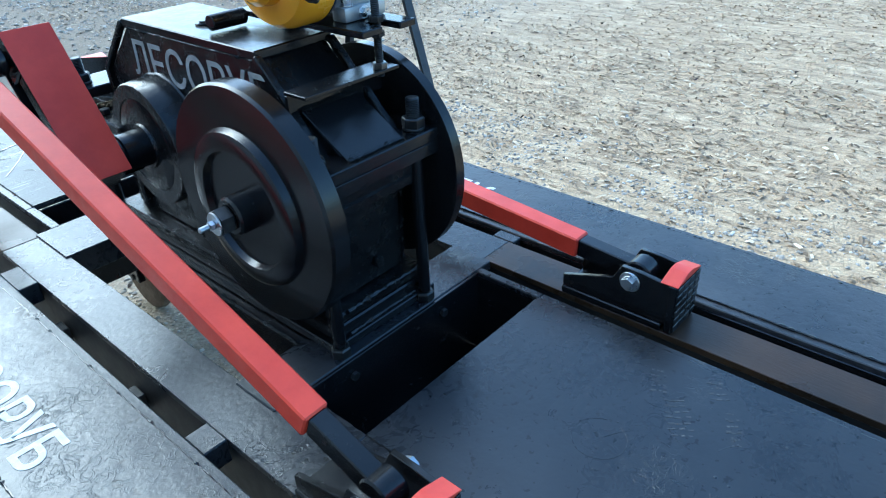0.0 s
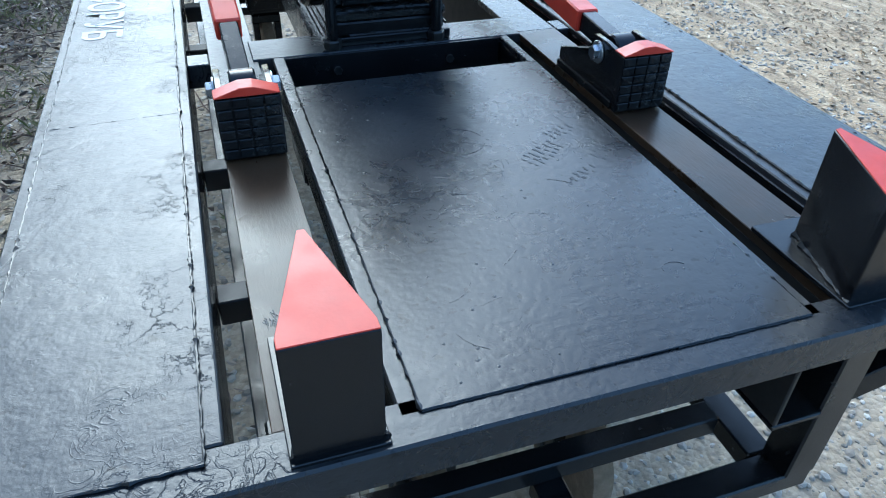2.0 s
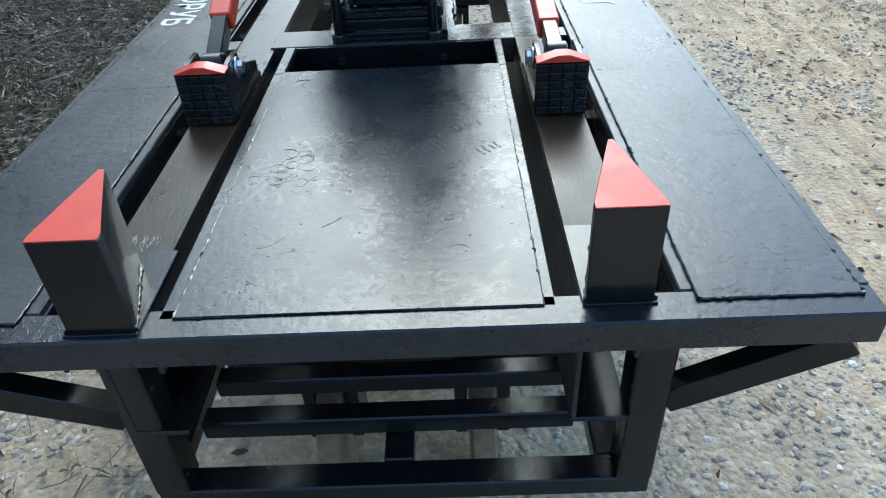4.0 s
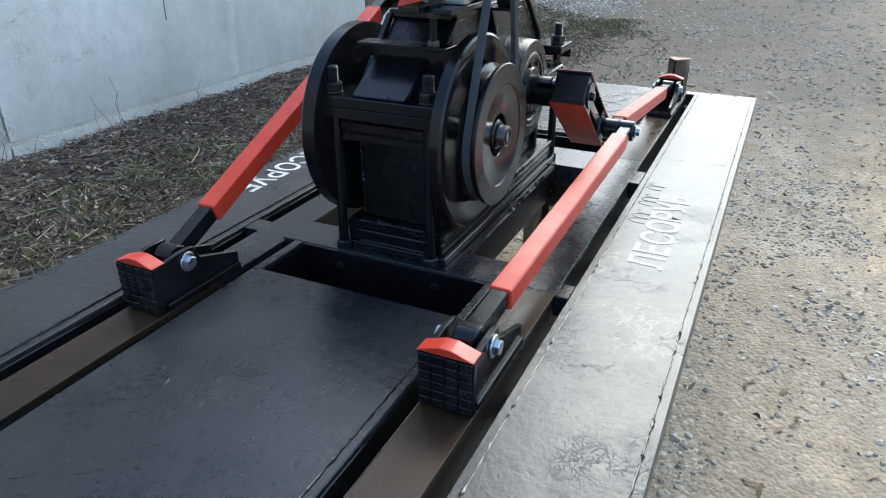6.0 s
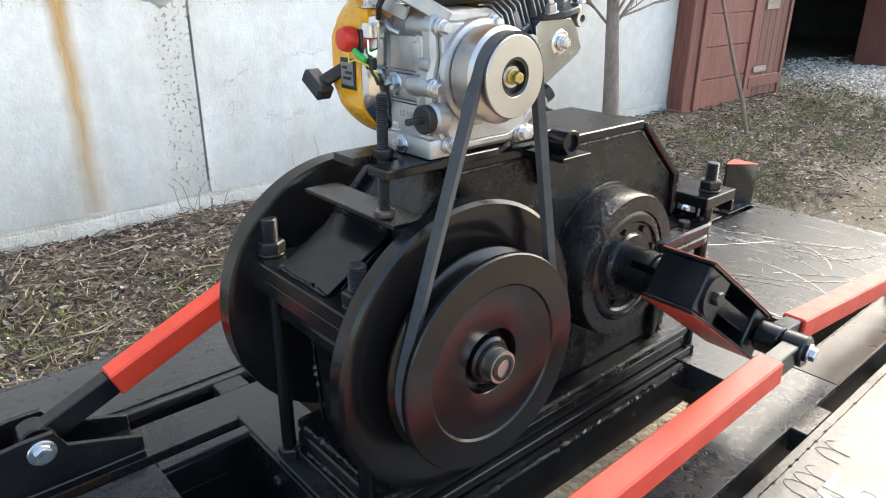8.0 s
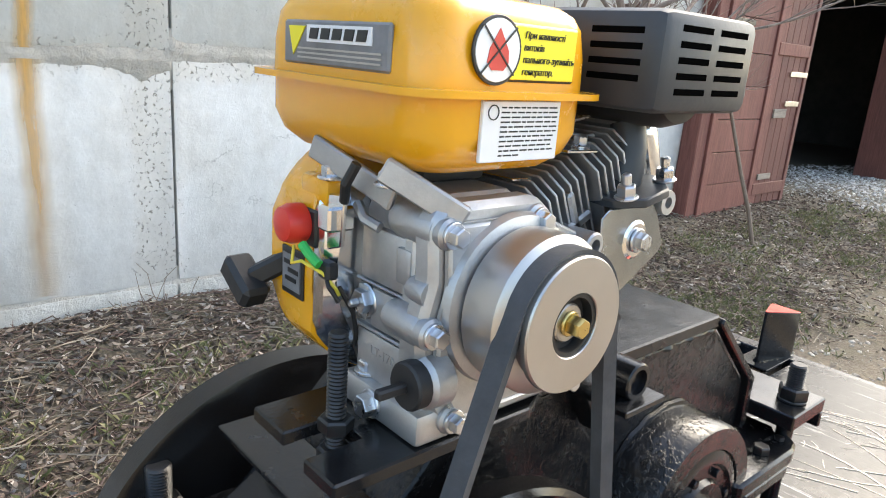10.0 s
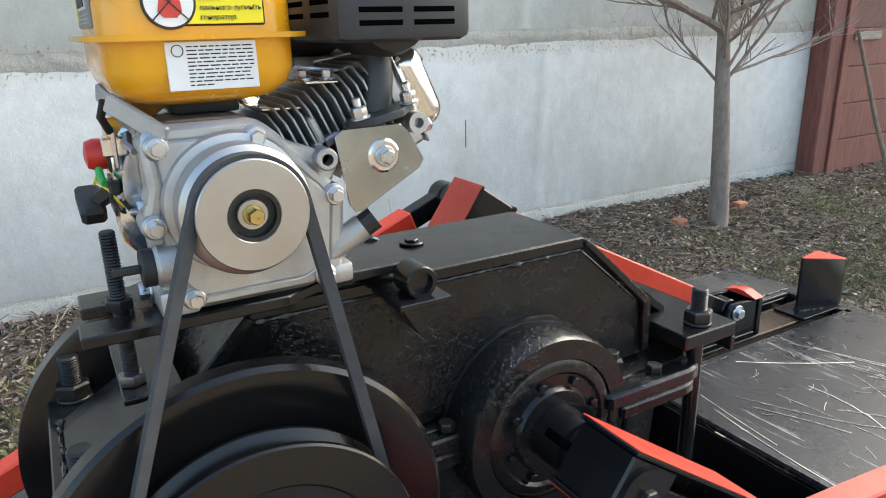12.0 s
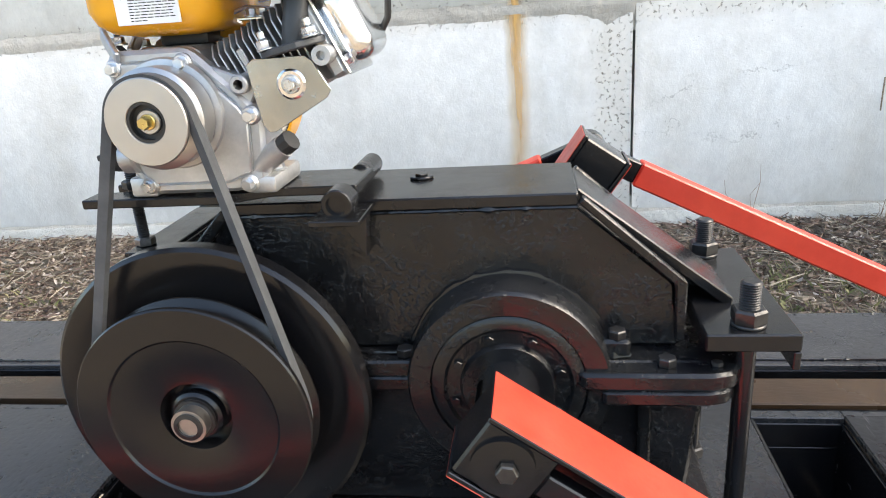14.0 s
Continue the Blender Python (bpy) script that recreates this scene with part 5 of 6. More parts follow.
part("head_boss", on_cyl(lathe('x', (0, .118, -.022), [(.0105, .112), (.0105, .142), (.005, .142), (.005, .13)], 18)), ALU, en)
# zinc heat shield, bent inwards below
side = [(.25, 1.372), (.246, 1.402), (.254, 1.408), (.312, 1.409), (.32, 1.403), (.337, 1.372), (.332, 1.364), (.27, 1.33), (.262, 1.329), (.256, 1.337)]
part("heat_shield", prism('x', side, .137, .1388, .0006), SHIELD, en, "shiny zinc heat shield")
part("shield_dimple", lathe('x', (0, .294, 1.38), [(.0165, .1388), (.014, .1405), (.01, .1405)], 28), CHROME, en)
bolt_on(en, 'x', (0, .294, 1.38), .1408)
# muffler and its pipe
def hood():
    y0, y1, z0, z1 = .242, .374, 1.484, 1.555
    return soft_box(.035, .172, y0, y1, z0, z1, .009, 2)
mg = part("muffler_guard", hood(), MUFFLER, en, "grey-black pressed steel muffler guard")
# Black sheets on the uncut guard stand for the shade in its slots.
for c0, c1 in ((.262, .303), (.314, .355)):
    for k in range(5):
        z = 1.4975 + k * .0108
        part("slot_shade", soft_box(.1712, .1725, c0, c1, z, z + .0046, .0004, 1), HOLE_SHADE, mg)
for c0, c1 in ((.05, .09), (.11, .155)):
    for k in range(4):
        z = 1.505 + k * .0108
        part("slot_shade", soft_box(c0, c1, .2415, .2428, z, z + .0046, .0004, 1), HOLE_SHADE, mg)
part("muffler_drum", lathe('x', (0, .304, 1.51), [(.02, .05), (.036, .055), (.04, .07), (.04, .14), (.035, .155), (.02, .16)], 36), PLASTIC, en)
part("exhaust_pipe", tube([(.11, .304, 1.47), (.116, .302, 1.45), (.118, .299, 1.432), (.118, .297, 1.418)], .0145, 18), MUFFLER, en)
fl = Matrix.Translation((.118, .298, 1.418)) @ Matrix.Rotation(radians(12), 4, 'X')
bm = prism('z', [(-.036, -.012), (-.012, -.034), (.016, -.036), (.036, -.018), (.036, .012), (.014, .034), (-.014, .034), (-.036, .016)], -.004, .004, .0015)
bm.transform(fl)
part("exhaust_flange", bm, MUFFLER, en)
for x, y in ((.022, -.026), (.022, .026)):
    bm = join(cyl('z', (x, y, 0), .0095, .004, .006, 18), hexhead('z', (x, y, 0), .0078, .006, .015), cyl('z', (x, y, 0), .004, .015, .024, 10))
    bm.transform(fl)
    part("stud_nut", bm, ZINC, en)
# throttle linkage between tank and muffler
part("throttle_rod", tube([(.07, .2, 1.452), (.085, .235, 1.462), (.095, .27, 1.458), (.1, .3, 1.462)], .002, 8), ZINC, en)
part("throttle_plate", prism('z', [(.07, .228), (.11, .232), (.115, .262), (.085, .27)], 1.448, 1.4505, .0006), CHROME, en)
for x, y in ((.085, .24), (.1, .258)):
    part("bolt", join(cyl('z', (x, y, 0), .008, 1.4505, 1.4525, 16), hexhead('z', (x, y, 0), .006, 1.4525, 1.46)), ZINC, en)
part("throttle_spring", tube([(.08 + .0035 * math.cos(k * 1.3), .25 + .0035 * math.sin(k * 1.3) + k * .0012, 1.466 + .0002 * k) for k in range(36)], .0008, 5), ZINC, en)
part("breather_box", soft_box(.03, .075, .12, .18, 1.4255, 1.44, .004, 2), PLASTIC, en)
# tank
TX0, TX1, TY0, TY1, TS = -.062, .14, .061, .225, 1.4925
part("tank_rim", loft([round_rect(TX0 - .008, TX1 + .006, TY0 - .008, TY1 + .008, z, .03) for z in (TS - .0022, TS + .0022)]), YELLOW, en)
def low(d, z, r, slope=0.0):
    return round_rect(TX0 + d, TX1 - d, TY0 + d, TY1 - d, z, r, dz=lambda x, y: slope * (x - TX1))
part("tank_bottom", loft([low(.004, TS - .002, .028), low(.004, TS - .026, .028), low(.009, TS - .04, .028), low(.02, TS - .05, .026), low(.042, TS - .0555, .02)]), YELLOW, en, angle=60)
part("tank_top", loft([low(.004, TS + .002, .026), low(.0045, TS + .024, .026), low(.007, TS + .043, .026), low(.011, TS + .051, .026), low(.019, TS + .0565, .024), low(.034, TS + .059, .02)]), YELLOW, en, angle=60)
for i in range(4):
    part("tank_ridge", soft_box(-.06 + i * .028, -.043 + i * .028, TY0 + .022, TY0 + .06, TS + .053, TS + .0615, .004, 2), YELLOW, en)
cap = part("fuel_cap", lathe('z', (.013, .15, TS), [(.03, .056), (.034, .058), (.034, .074), (.031, .078), (.01, .079)], 28), PLASTIC, en, "black plastic fuel cap")
for k in range(14):
    u = k * 2 * math.pi / 14
    part("grip", cyl('z', (0.013 + .034 * math.cos(u), .15 + .034 * math.sin(u), TS), .0035, .059, .073, 8), PLASTIC, cap)
for a, b in (((.015, .067, 1.446), (.086, .087, 1.419)), ((.1, .066, 1.444), (.14, .102, 1.416))):
    part("tank_bracket", bar(a, b, .006, .017, .0015), ALU, en)
bolt_on(en, 'z', (.092, .078, 0), 1.43, .0075)
# stickers
wl_ = part("warning_sticker", soft_box(TX1 + .0045 - .0095, TX1 + .0045 - .0065, .114, .1925, TS + .008, TS + .043, .0012, 1), INK, en, "yellow and white warning sticker")
part("sticker_field", soft_box(TX1 + .0045 - .0068, TX1 + .0045 - .0058, .13, .191, TS + .0095, TS + .0415, .0004, 1), LEMON, wl_, "lemon yellow field")
part("sticker_rim", cyl('x', (0, .118, TS + .026), .0205, TX1 + .0045 - .0072, TX1 + .0045 - .0055, 36, .0004), INK, wl_)
part("sticker_disc", cyl('x', (0, .118, TS + .026), .0185, TX1 + .0045 - .006, TX1 + .0045 - .005, 36, .0003), WHITE, wl_, "white disc")
dx = TX1 + .0045 - .0049
part("drop_sign", prism('x', [(.109, TS + .019), (.113, TS + .0145), (.123, TS + .0145), (.127, TS + .019), (.1265, TS + .026), (.118, TS + .039), (.1105, TS + .027)], dx, dx + .0004, 0), INKRED, wl_)
for a0 in (1, -1):
    part("cross_bar", bar((dx + .0006, .118 - .014, TS + .026 - a0 * .014), (dx + .0006, .118 + .014, TS + .026 + a0 * .014), .0005, .0010, 0), INK, wl_)
for k, t in enumerate(("При наявності", "витоків", "пального-зупиніть", "генератор.")):
    ln = (.038, .0185, .049, .029)[k]
    words(t, .0057, axes((TX1 + .0045 - .0055, .1405 + ln / 2, TS + .0362 - k * .0073), (0, 1, 0), (0, 0, 1)), INK, "lettering", wl_, extrude=.0003, width=ln, shear=.18)
il = part("info_sticker", soft_box(TX1 - .0045, TX1 - .0015, .1105, .1825, TS - .0415, TS - .0035, .0006, 1), WHITE, en, "white sticker with small print")
rnd = random.Random(4)
for k in range(11):
    y0 = .1265
    L = .053 * (1.0 if k < 10 else .35)
    z = TS - .0075 - k * .003
    y = y0
    while y < y0 + L - .003:
        w = min(rnd.uniform(.003, .009), y0 + L - y)
        part("print_bar", box(TX1 - .0016, TX1 - .0012, y, y + w, z - .0005, z + .0005, 0), INK, il)
        y += w + .0014
part("round_mark", lathe('x', (0, .1195, TS - .0105), [(.0048, TX1 - .0014), (.0048, TX1 - .001), (.0041, TX1 - .001), (.0041, TX1 - .0014)], 20, False), INK, il)
bd = part("badge", soft_box(-.02, .105, TY0 + .002, TY0 + .006, TS + .008, TS + .037, .0015, 1), GREYPLATE, en, "grey metal badge with a yellow wedge and pale bars")
part("badge_wedge", prism('y', [(-.012, TS + .033), (.01, TS + .033), (-.006, TS + .014)], TY0 + .0012, TY0 + .0021, 0), LEMON, bd)
part("badge_panel", box(.012, .088, TY0 + .0013, TY0 + .0021, TS + .023, TS + .034, 0), WHITE, bd)
for k in range(5):
    part("badge_bar", prism('y', [(.016 + k * .014, TS + .025), (.026 + k * .014, TS + .025), (.028 + k * .014, TS + .032), (.018 + k * .014, TS + .032)], TY0 + .0005, TY0 + .0014, 0), INK, bd)
for k in range(3):
    part("badge_line", box(.0, .098, TY0 + .0013, TY0 + .0021, TS + .012 + k * .003, TS + .0132 + k * .003, 0), STEEL, bd)

# fan shroud, starter and switch
def turned(name, prof, mat, parent, label="", seg=56):
    bm = lathe('x', (0, EY, 1.357), prof, seg)
    for v in bm.verts:
        v.co.y = max(v.co.y, .0668)
    return part(name, bm, mat, parent, label)
turned("fan_shroud", [(.045, -.05), (.07, -.049), (.09, -.044), (.097, -.034), (.1, -.022), (.1, .018), (.0975, .02), (.09, .019)], YELLOW, en, "yellow pressed steel fan shroud")
turned("starter_cover", [(.02, -.078), (.05, -.076), (.058, -.068), (.06, -.05), (.06, -.046)], YELLOW, en)
turned("backing_plate", [(.05, .021), (.097, .0205), (.0985, .024), (.092, .034), (.08, .043), (.05, .0435)], CHROME, en, "bright zinc backing plate")
part("shroud_ear", soft_box(-.004, .034, .068, .1, 1.405, 1.424, .004, 2), YELLOW, en)
part("shroud_plate", prism('x', [(.069, 1.31), (.0665, 1.345), (.070, 1.415), (.095, 1.43), (.095, 1.3)], -.03, .019, .003), YELLOW, en)
bolt_on(en, 'z', (.03, .074, 0), 1.424, .0075)
sw = part("switch_base", soft_box(-.008, .025, .0645, .0695, 1.372, 1.40, .0015, 1), INK, en, "black switch plate")
part("stop_switch", lathe('y', (.006, 0, 1.388), [(.0145, .0645), (.015, .055), (.0125, .048), (.004, .046)], 22), REDPL, sw, "red plastic stop switch")
sl = part("shroud_label", soft_box(-.024, .008, .0648, .0668, 1.326, 1.364, .0006, 1), INK, en, "black sticker with a grey picture")
part("label_field", box(-.021, .005, .0638, .0649, 1.331, 1.359, 0), GREYPLATE, sl)
for x0, x1, z in ((-.016, .0, 1.338), (-.012, .003, 1.345), (-.018, -.008, 1.351)):
    part("label_mark", box(x0, x1, .0632, .0639, z, z + .0035, 0), INK, sl)
hd = part("starter_handle", bar((-.069, .046, 1.341), (-.033, .048, 1.317), .024, .021, .004), PLASTIC, en, "black plastic pull-start grip")
part("handle_stem", bar((-.049, .052, 1.331), (-.026, .078, 1.352), .018, .016, .003), PLASTIC, hd)
# wires and clips beside the shroud
part("clip_plate", prism('y', [(.03, 1.372), (.052, 1.38), (.056, 1.418), (.036, 1.415)], .068, .072, .001), CHROME, en)
part("clip_plate", soft_box(.034, .05, .06, .082, 1.39, 1.408, .002, 1), CHROME, en)
part("ignition_coil", soft_box(.036, .05, .06, .07, 1.355, 1.368, .002, 1), PLASTIC, en)
part("wire", tube([(.01, .056, 1.372), (.018, .05, 1.362), (.028, .052, 1.366), (.044, .06, 1.36), (.052, .066, 1.35), (.05, .07, 1.344)], .0013, 8), YWIRE, en, "yellow wire")
part("wire", tube([(.04, .064, 1.36), (.052, .06, 1.352), (.056, .066, 1.342), (.048, .07, 1.338), (.043, .068, 1.35)], .0016, 8), INK, en, "black wire loop")
part("wire", tube([(.05, .07, 1.35), (.054, .08, 1.33), (.05, .086, 1.312), (.046, .088, 1.3), (.05, .09, 1.29)], .0018, 8), INK, en, "black wire")
part("wire_clip", tube([(.022, .056, 1.376), (.032, .056, 1.371), (.042, .058, 1.366)], .0036, 8), GREEN, en, "green connector")
part("fuel_hose", tube([(.072, .066, 1.442), (.066, .062, 1.428), (.056, .068, 1.414)], .0036, 10), PLASTIC, en)
part("governor_rod", tube([(.052, .082, 1.41), (.064, .08, 1.402), (.076, .084, 1.398)], .004, 8), ALU, en)
# air cleaner, carburettor and cable behind the tank
part("air_cleaner", soft_box(-.095, .02, .235, .335, 1.47, 1.54, .012, 3), PLASTIC, en, "black plastic air cleaner")
part("air_cleaner_stud", join(cyl('z', (-.03, .28, 0), .003, 1.54, 1.565, 10), box(-.045, -.015, .278, .282, 1.545, 1.555, .001)), ZINC, en)
part("carburettor", soft_box(-.05, .01, .255, .315, 1.4, 1.47, .006, 2), ALU, en)
part("control_plate", prism('z', [(.02, .19), (.09, .195), (.1, .235), (.03, .25)], 1.425, 1.4275, .0006), CHROME, en)
part("spark_lead", tube([(.02, .37, 1.42), (.035, .385, 1.44), (.04, .388, 1.462), (.04, .376, 1.476), (.03, .36, 1.478)], .0042, 10), PLASTIC, en)

# engine pulley
ep = thing("engine_pulley", (.17, EY, EZ - .058), "turned steel pulley on the engine shaft", "pulley")
part("wheel", lathe('x', (0, EY, EZ), [(.02, .148), (.054, .148), (.0545, .15), (.0545, .175), (.0525, .177), (.041, .1815), (.041, .1865), (.0445, .19), (.046, .1915), (.046, .195), (.045, .1962), (.0222, .1962), (.0216, .1955), (.0216, .186)], 72, False), TURNED, ep)
part("bore", lathe('x', (0, EY, EZ), [(.0215, .1945), (.0185, .1945), (.0185, .187), (.0, .1865)], 40, False), INK, ep)
part("shaft_washer", cyl('x', (0, EY, EZ), .0132, .187, .1905, 28), STEEL, ep)
part("shaft_bolt", join(cyl('x', (0, EY, EZ), .0085, .1905, .193, 24), hexhead('x', (0, EY, EZ), .007, .193, .203)), BRASS, ep, "yellow zinc bolt")

# ---- tree, stick, litter ----
def grow(bm_list, p, d, r, length, depth, rnd):
    pts = [p]
    n = 6
    for i in range(n):
        d = (d + Vector((rnd.uniform(-.16, .16), rnd.uniform(-.16, .16), rnd.uniform(-.06, .12)))).normalized()
        pts.append(pts[-1] + d * (length / n))
    bm_list.append(tube(pts, r, 7 if r > .008 else 5, r * .5))
    if depth == 0:
        return
    for i in range(3 if depth > 1 else 4):
        k = rnd.randint(1, n)
        e = (d + Vector((rnd.uniform(-1, 1), rnd.uniform(-1, 1), rnd.uniform(-.35, .6))) * .8).normalized()
        grow(bm_list, pts[k], e, r * .5, length * rnd.uniform(.5, .8), depth - 1, rnd)

TXY = Vector((-2.43, 4.07))
tr = thing("bare_tree", (*TXY, ground_z(*TXY) - .02), "leafless young tree with a grey-brown trunk by the wall", "tree")
base = Vector((*TXY, ground_z(*TXY) - .03))
trunk = [base, base + Vector((-.01, .0, .25)), base + Vector((-.03, -.01, .6)), base + Vector((-.055, -.02, .95)), base + Vector((-.075, -.03, 1.3)), base + Vector((-.09, -.04, 1.55))]
part("trunk", tube(trunk, .074, 16, .034), BARK, tr)
rnd = random.Random(11)
for h, dv, L, r in ((.98, (-.5, -.7, .75), .55, .012), (1.0, (.3, .6, .8), .7, .014), (1.02, (.5, -.1, .9), .7, .012), (1.33, (.25, -1.0, .42), 1.15, .03), (1.36, (-.2, .9, .55), 1.2, .026),
                     (1.12, (.5, -.5, .8), .6, .012), (1.2, (-.3, .6, .9), .7, .012), (1.25, (.7, .2, .6), .7, .012), (1.45, (.8, .5, .3), .9, .018), (1.6, (-.4, -.5, .8), .9, .018), (1.75, (.5, .8, .5), 1.0, .02), (1.95, (.5, -.7, .6), 1.0, .018), (2.1, (-.6, .4, .8), .9, .016), (1.52, (-.12, -.3, 1), 1.3, .03), (1.5, (.05, .22, 1), 1.4, .028), (1.05, (.35, .9, .2), .8, .011), (1.3, (.3, .9, .35), 1.1, .016)):
    lst = []
    o = base + Vector((-.06 - .03 * max(0, h - 1), -.02, h))
    grow(lst, o, Vector(dv).normalized(), r, L, 3, rnd)
    part("branch", join(*lst), BARK, tr)

single("leaning_stick", tube([(-2.18, 5.84, ground_z(-2.18, 5.84) - .01), (-2.3, 5.88, .36), (-2.45, 5.91, .68), (-2.62, 5.99, 1.02), (-2.775, 6.03, 1.38)], .021, 9, .015), STICK, "bare weathered stick leaning on the gate leaf", "stick", (-2.18, 5.84, ground_z(-2.18, 5.84)))
single("leaning_board", bar((WX + .95, 14.1, 0), (WX + .22, 13.5, 1.3), .05, .03), STICK, "thin board leaning against the far gate leaf", "board", (WX + .95, 14.1, 0))
for x, y, sd in ((-2.5, 3.75, 1), (-2.55, 4.45, 2)):
    z = ground_z(x, y)
    single("brick_lump", soft_box(x - .04, x + .04, y - .05, y + .05, z - .01, z + .045, .012, 2), painted("brick_red", (0.36, 0.13, 0.07), (0.45, 0.2, 0.12), .8, .95, big=20, bumpy=.6), "broken orange-red brick lump lying in the leaves", "brick", (x, y, z), "brick lumps")

def scatter(name, material, make, count, region, seed, label, category, density=None, sink=0.0):
    rnd = random.Random(seed)
    V, F = [], []
    x0, x1, y0, y1 = region
    done = 0
    while done < count:
        x, y = rnd.uniform(x0, x1), rnd.uniform(y0, y1)
        if density and rnd.random() > density(x, y):
            continue
        done += 1
        vs, fs = make(rnd)
        z = ground_z(x, y) - sink
        o = len(V)
        V += [(x + a, y + b, z + c) for a, b, c in vs]
        F += [tuple(o + i for i in f) for f in fs]
    me = bpy.data.meshes.new(name)
    me.from_pydata(V, [], F)
    me.materials.append(material)
    return tagged(new(name, me), label, category, kind="stuff")

def leaf(rnd):
    L, W = rnd.uniform(.014, .052), rnd.uniform(.005, .022)
    m = Euler((rnd.uniform(-.7, .7), rnd.uniform(-.7, .7), rnd.uniform(0, 6.3))).to_matrix()
    c = rnd.uniform(-.012, .015)
    pts = [(-L / 2, 0, c), (-L * .15, W / 2, 0), (L * .2, W * .45, 0), (L / 2, 0, c), (L * .2, -W * .45, 0), (-L * .15, -W / 2, 0)]
    h = rnd.uniform(.004, .022)
    return [tuple(m @ Vector(p) + Vector((0, 0, h))) for p in pts], [(0, 1, 2, 3), (0, 3, 4, 5)]

def twig(rnd):
    L, r = rnd.uniform(.05, .28), rnd.uniform(.0012, .0035)
    a = rnd.uniform(0, 6.3)
    d = Vector((math.cos(a), math.sin(a), rnd.uniform(-.12, .3))).normalized()
    u = d.orthogonal().normalized()
    w = d.cross(u)
    b = u * rnd.uniform(-.1, .1) * L
    vs, h = [], Vector((0, 0, rnd.uniform(.004, .03)))
    for t, bb in ((-.5, 0), (0, 1), (.5, 0)):
        for k in range(3):
            q = d * (L * t) + b * bb + r * (math.cos(k * 2.09) * u + math.sin(k * 2.09) * w) + h
            vs.append(tuple(q))
    fs = [(k + i * 3, (k + 1) % 3 + i * 3, (k + 1) % 3 + i * 3 + 3, k + i * 3 + 3) for i in range(2) for k in range(3)]
    return vs, fs

def blade(rnd):
    vs, fs = [], []
    for _ in range(5):
        a, h = rnd.uniform(0, 6.3), rnd.uniform(.015, .06)
        w = .0018
        ox, oy = rnd.uniform(-.02, .02), rnd.uniform(-.02, .02)
        lx, ly = math.cos(a) * h * .8, math.sin(a) * h * .8
        o = len(vs)
        vs += [(ox - ly / h * w, oy + lx / h * w, 0), (ox + ly / h * w, oy - lx / h * w, 0), (ox + lx * .4, oy + ly * .4, h * .7), (ox + lx, oy + ly, h)]
        fs += [(o, o + 1, o + 2), (o + 2, o + 3, o)]
    return vs, fs

ICO = bmesh.new()
bmesh.ops.create_icosphere(ICO, subdivisions=1, radius=1)
ICO_V = [v.co.copy() for v in ICO.verts]
ICO_F = [tuple(v.index for v in f.verts) for f in ICO.faces]
ICO.free()
def pebble_of(lo, hi):
    def pebble(rnd):
        r = lo + (hi - lo) * rnd.random() ** 3
        s = Vector((rnd.uniform(.7, 1.3), rnd.uniform(.7, 1.3), rnd.uniform(.45, .8))) * r
        m = Euler((rnd.uniform(-.5, .5), rnd.uniform(-.5, .5), rnd.uniform(0, 6.3))).to_matrix()
        vs = []
        for v in ICO_V:
            k = rnd.uniform(.78, 1.15)
            vs.append(tuple(m @ Vector((v.x * s.x * k, v.y * s.y * k, v.z * s.z * k)) + Vector((0, 0, r * .1))))
        return vs, ICO_F
    return pebble

edge = lambda x, y: min(1, max(.04, (-.85 + .35 * noise.noise((x * .8, y * .8, 0)) - x) / .7))
near = lambda x, y: edge(x, y) * (1 if y < 5 else .45)
scatter("leaf_litter", LITTER, leaf, 34000, (WX + .03, -.3, -3.5, 9), 1, "dead grey-brown leaves strewn along the wall", "leaves", near)
scatter("dry_twigs", STRAW, twig, 12000, (WX + .03, -.4, -3.5, 8), 2, "dry twigs and stalks among the leaves", "twigs", near)
patchy = lambda x, y: edge(x, y) * min(1, max(.08, .3 + 1.5 * noise.noise((x * 1.1, y * 1.1, 8)) + .5 * noise.noise((x * 5, y * 5, 1))))
scatter("grass_tufts", GRASS, blade, 2800, (WX + .5, -.4, -3, 9), 3, "thin young grass in patches", "grass", patchy)
road = lambda x, y: (1 - .8 * edge(x, y)) * (.2 + .8 * (noise.noise((x * .9, y * .9, 5)) + .5 * noise.noise((x * 3, y * 3, 1)) > .05))
scatter("gravel", PEBBLE, pebble_of(.003, .014), 30000, (-1.2, 2.6, -2.2, 3.2), 4, "loose grey gravel on the yard", "gravel", road, .001)
scatter("gravel", PEBBLE, pebble_of(.006, .022), 14000, (-1.5, 6, 3.2, 11), 5, "loose grey gravel on the yard", "gravel", road, .002)
scatter("gravel", PEBBLE, pebble_of(.008, .034), 12000, (-2.4, 7, 4.5, 18), 9, "coarse stones trodden into the damp yard", "gravel", lambda x, y: .25 + .75 * (noise.noise((x * .7, y * .35, 2)) > 0), .004)
scatter("gravel_heap", PALE, pebble_of(.01, .03), 5000, (-4.6, -1.2, 8.2, 13.5), 6, "pale gravel spread before the gate", "gravel", lambda x, y: max(0, 1 - ((x + 2.8) / 1.5) ** 2 - ((y - 10.6) / 2.4) ** 2), .002)
scatter("leaf_litter", LITTER, leaf, 350, (-.6, 5, -1.5, 6), 7, "a few dead leaves blown over the gravel", "leaves")
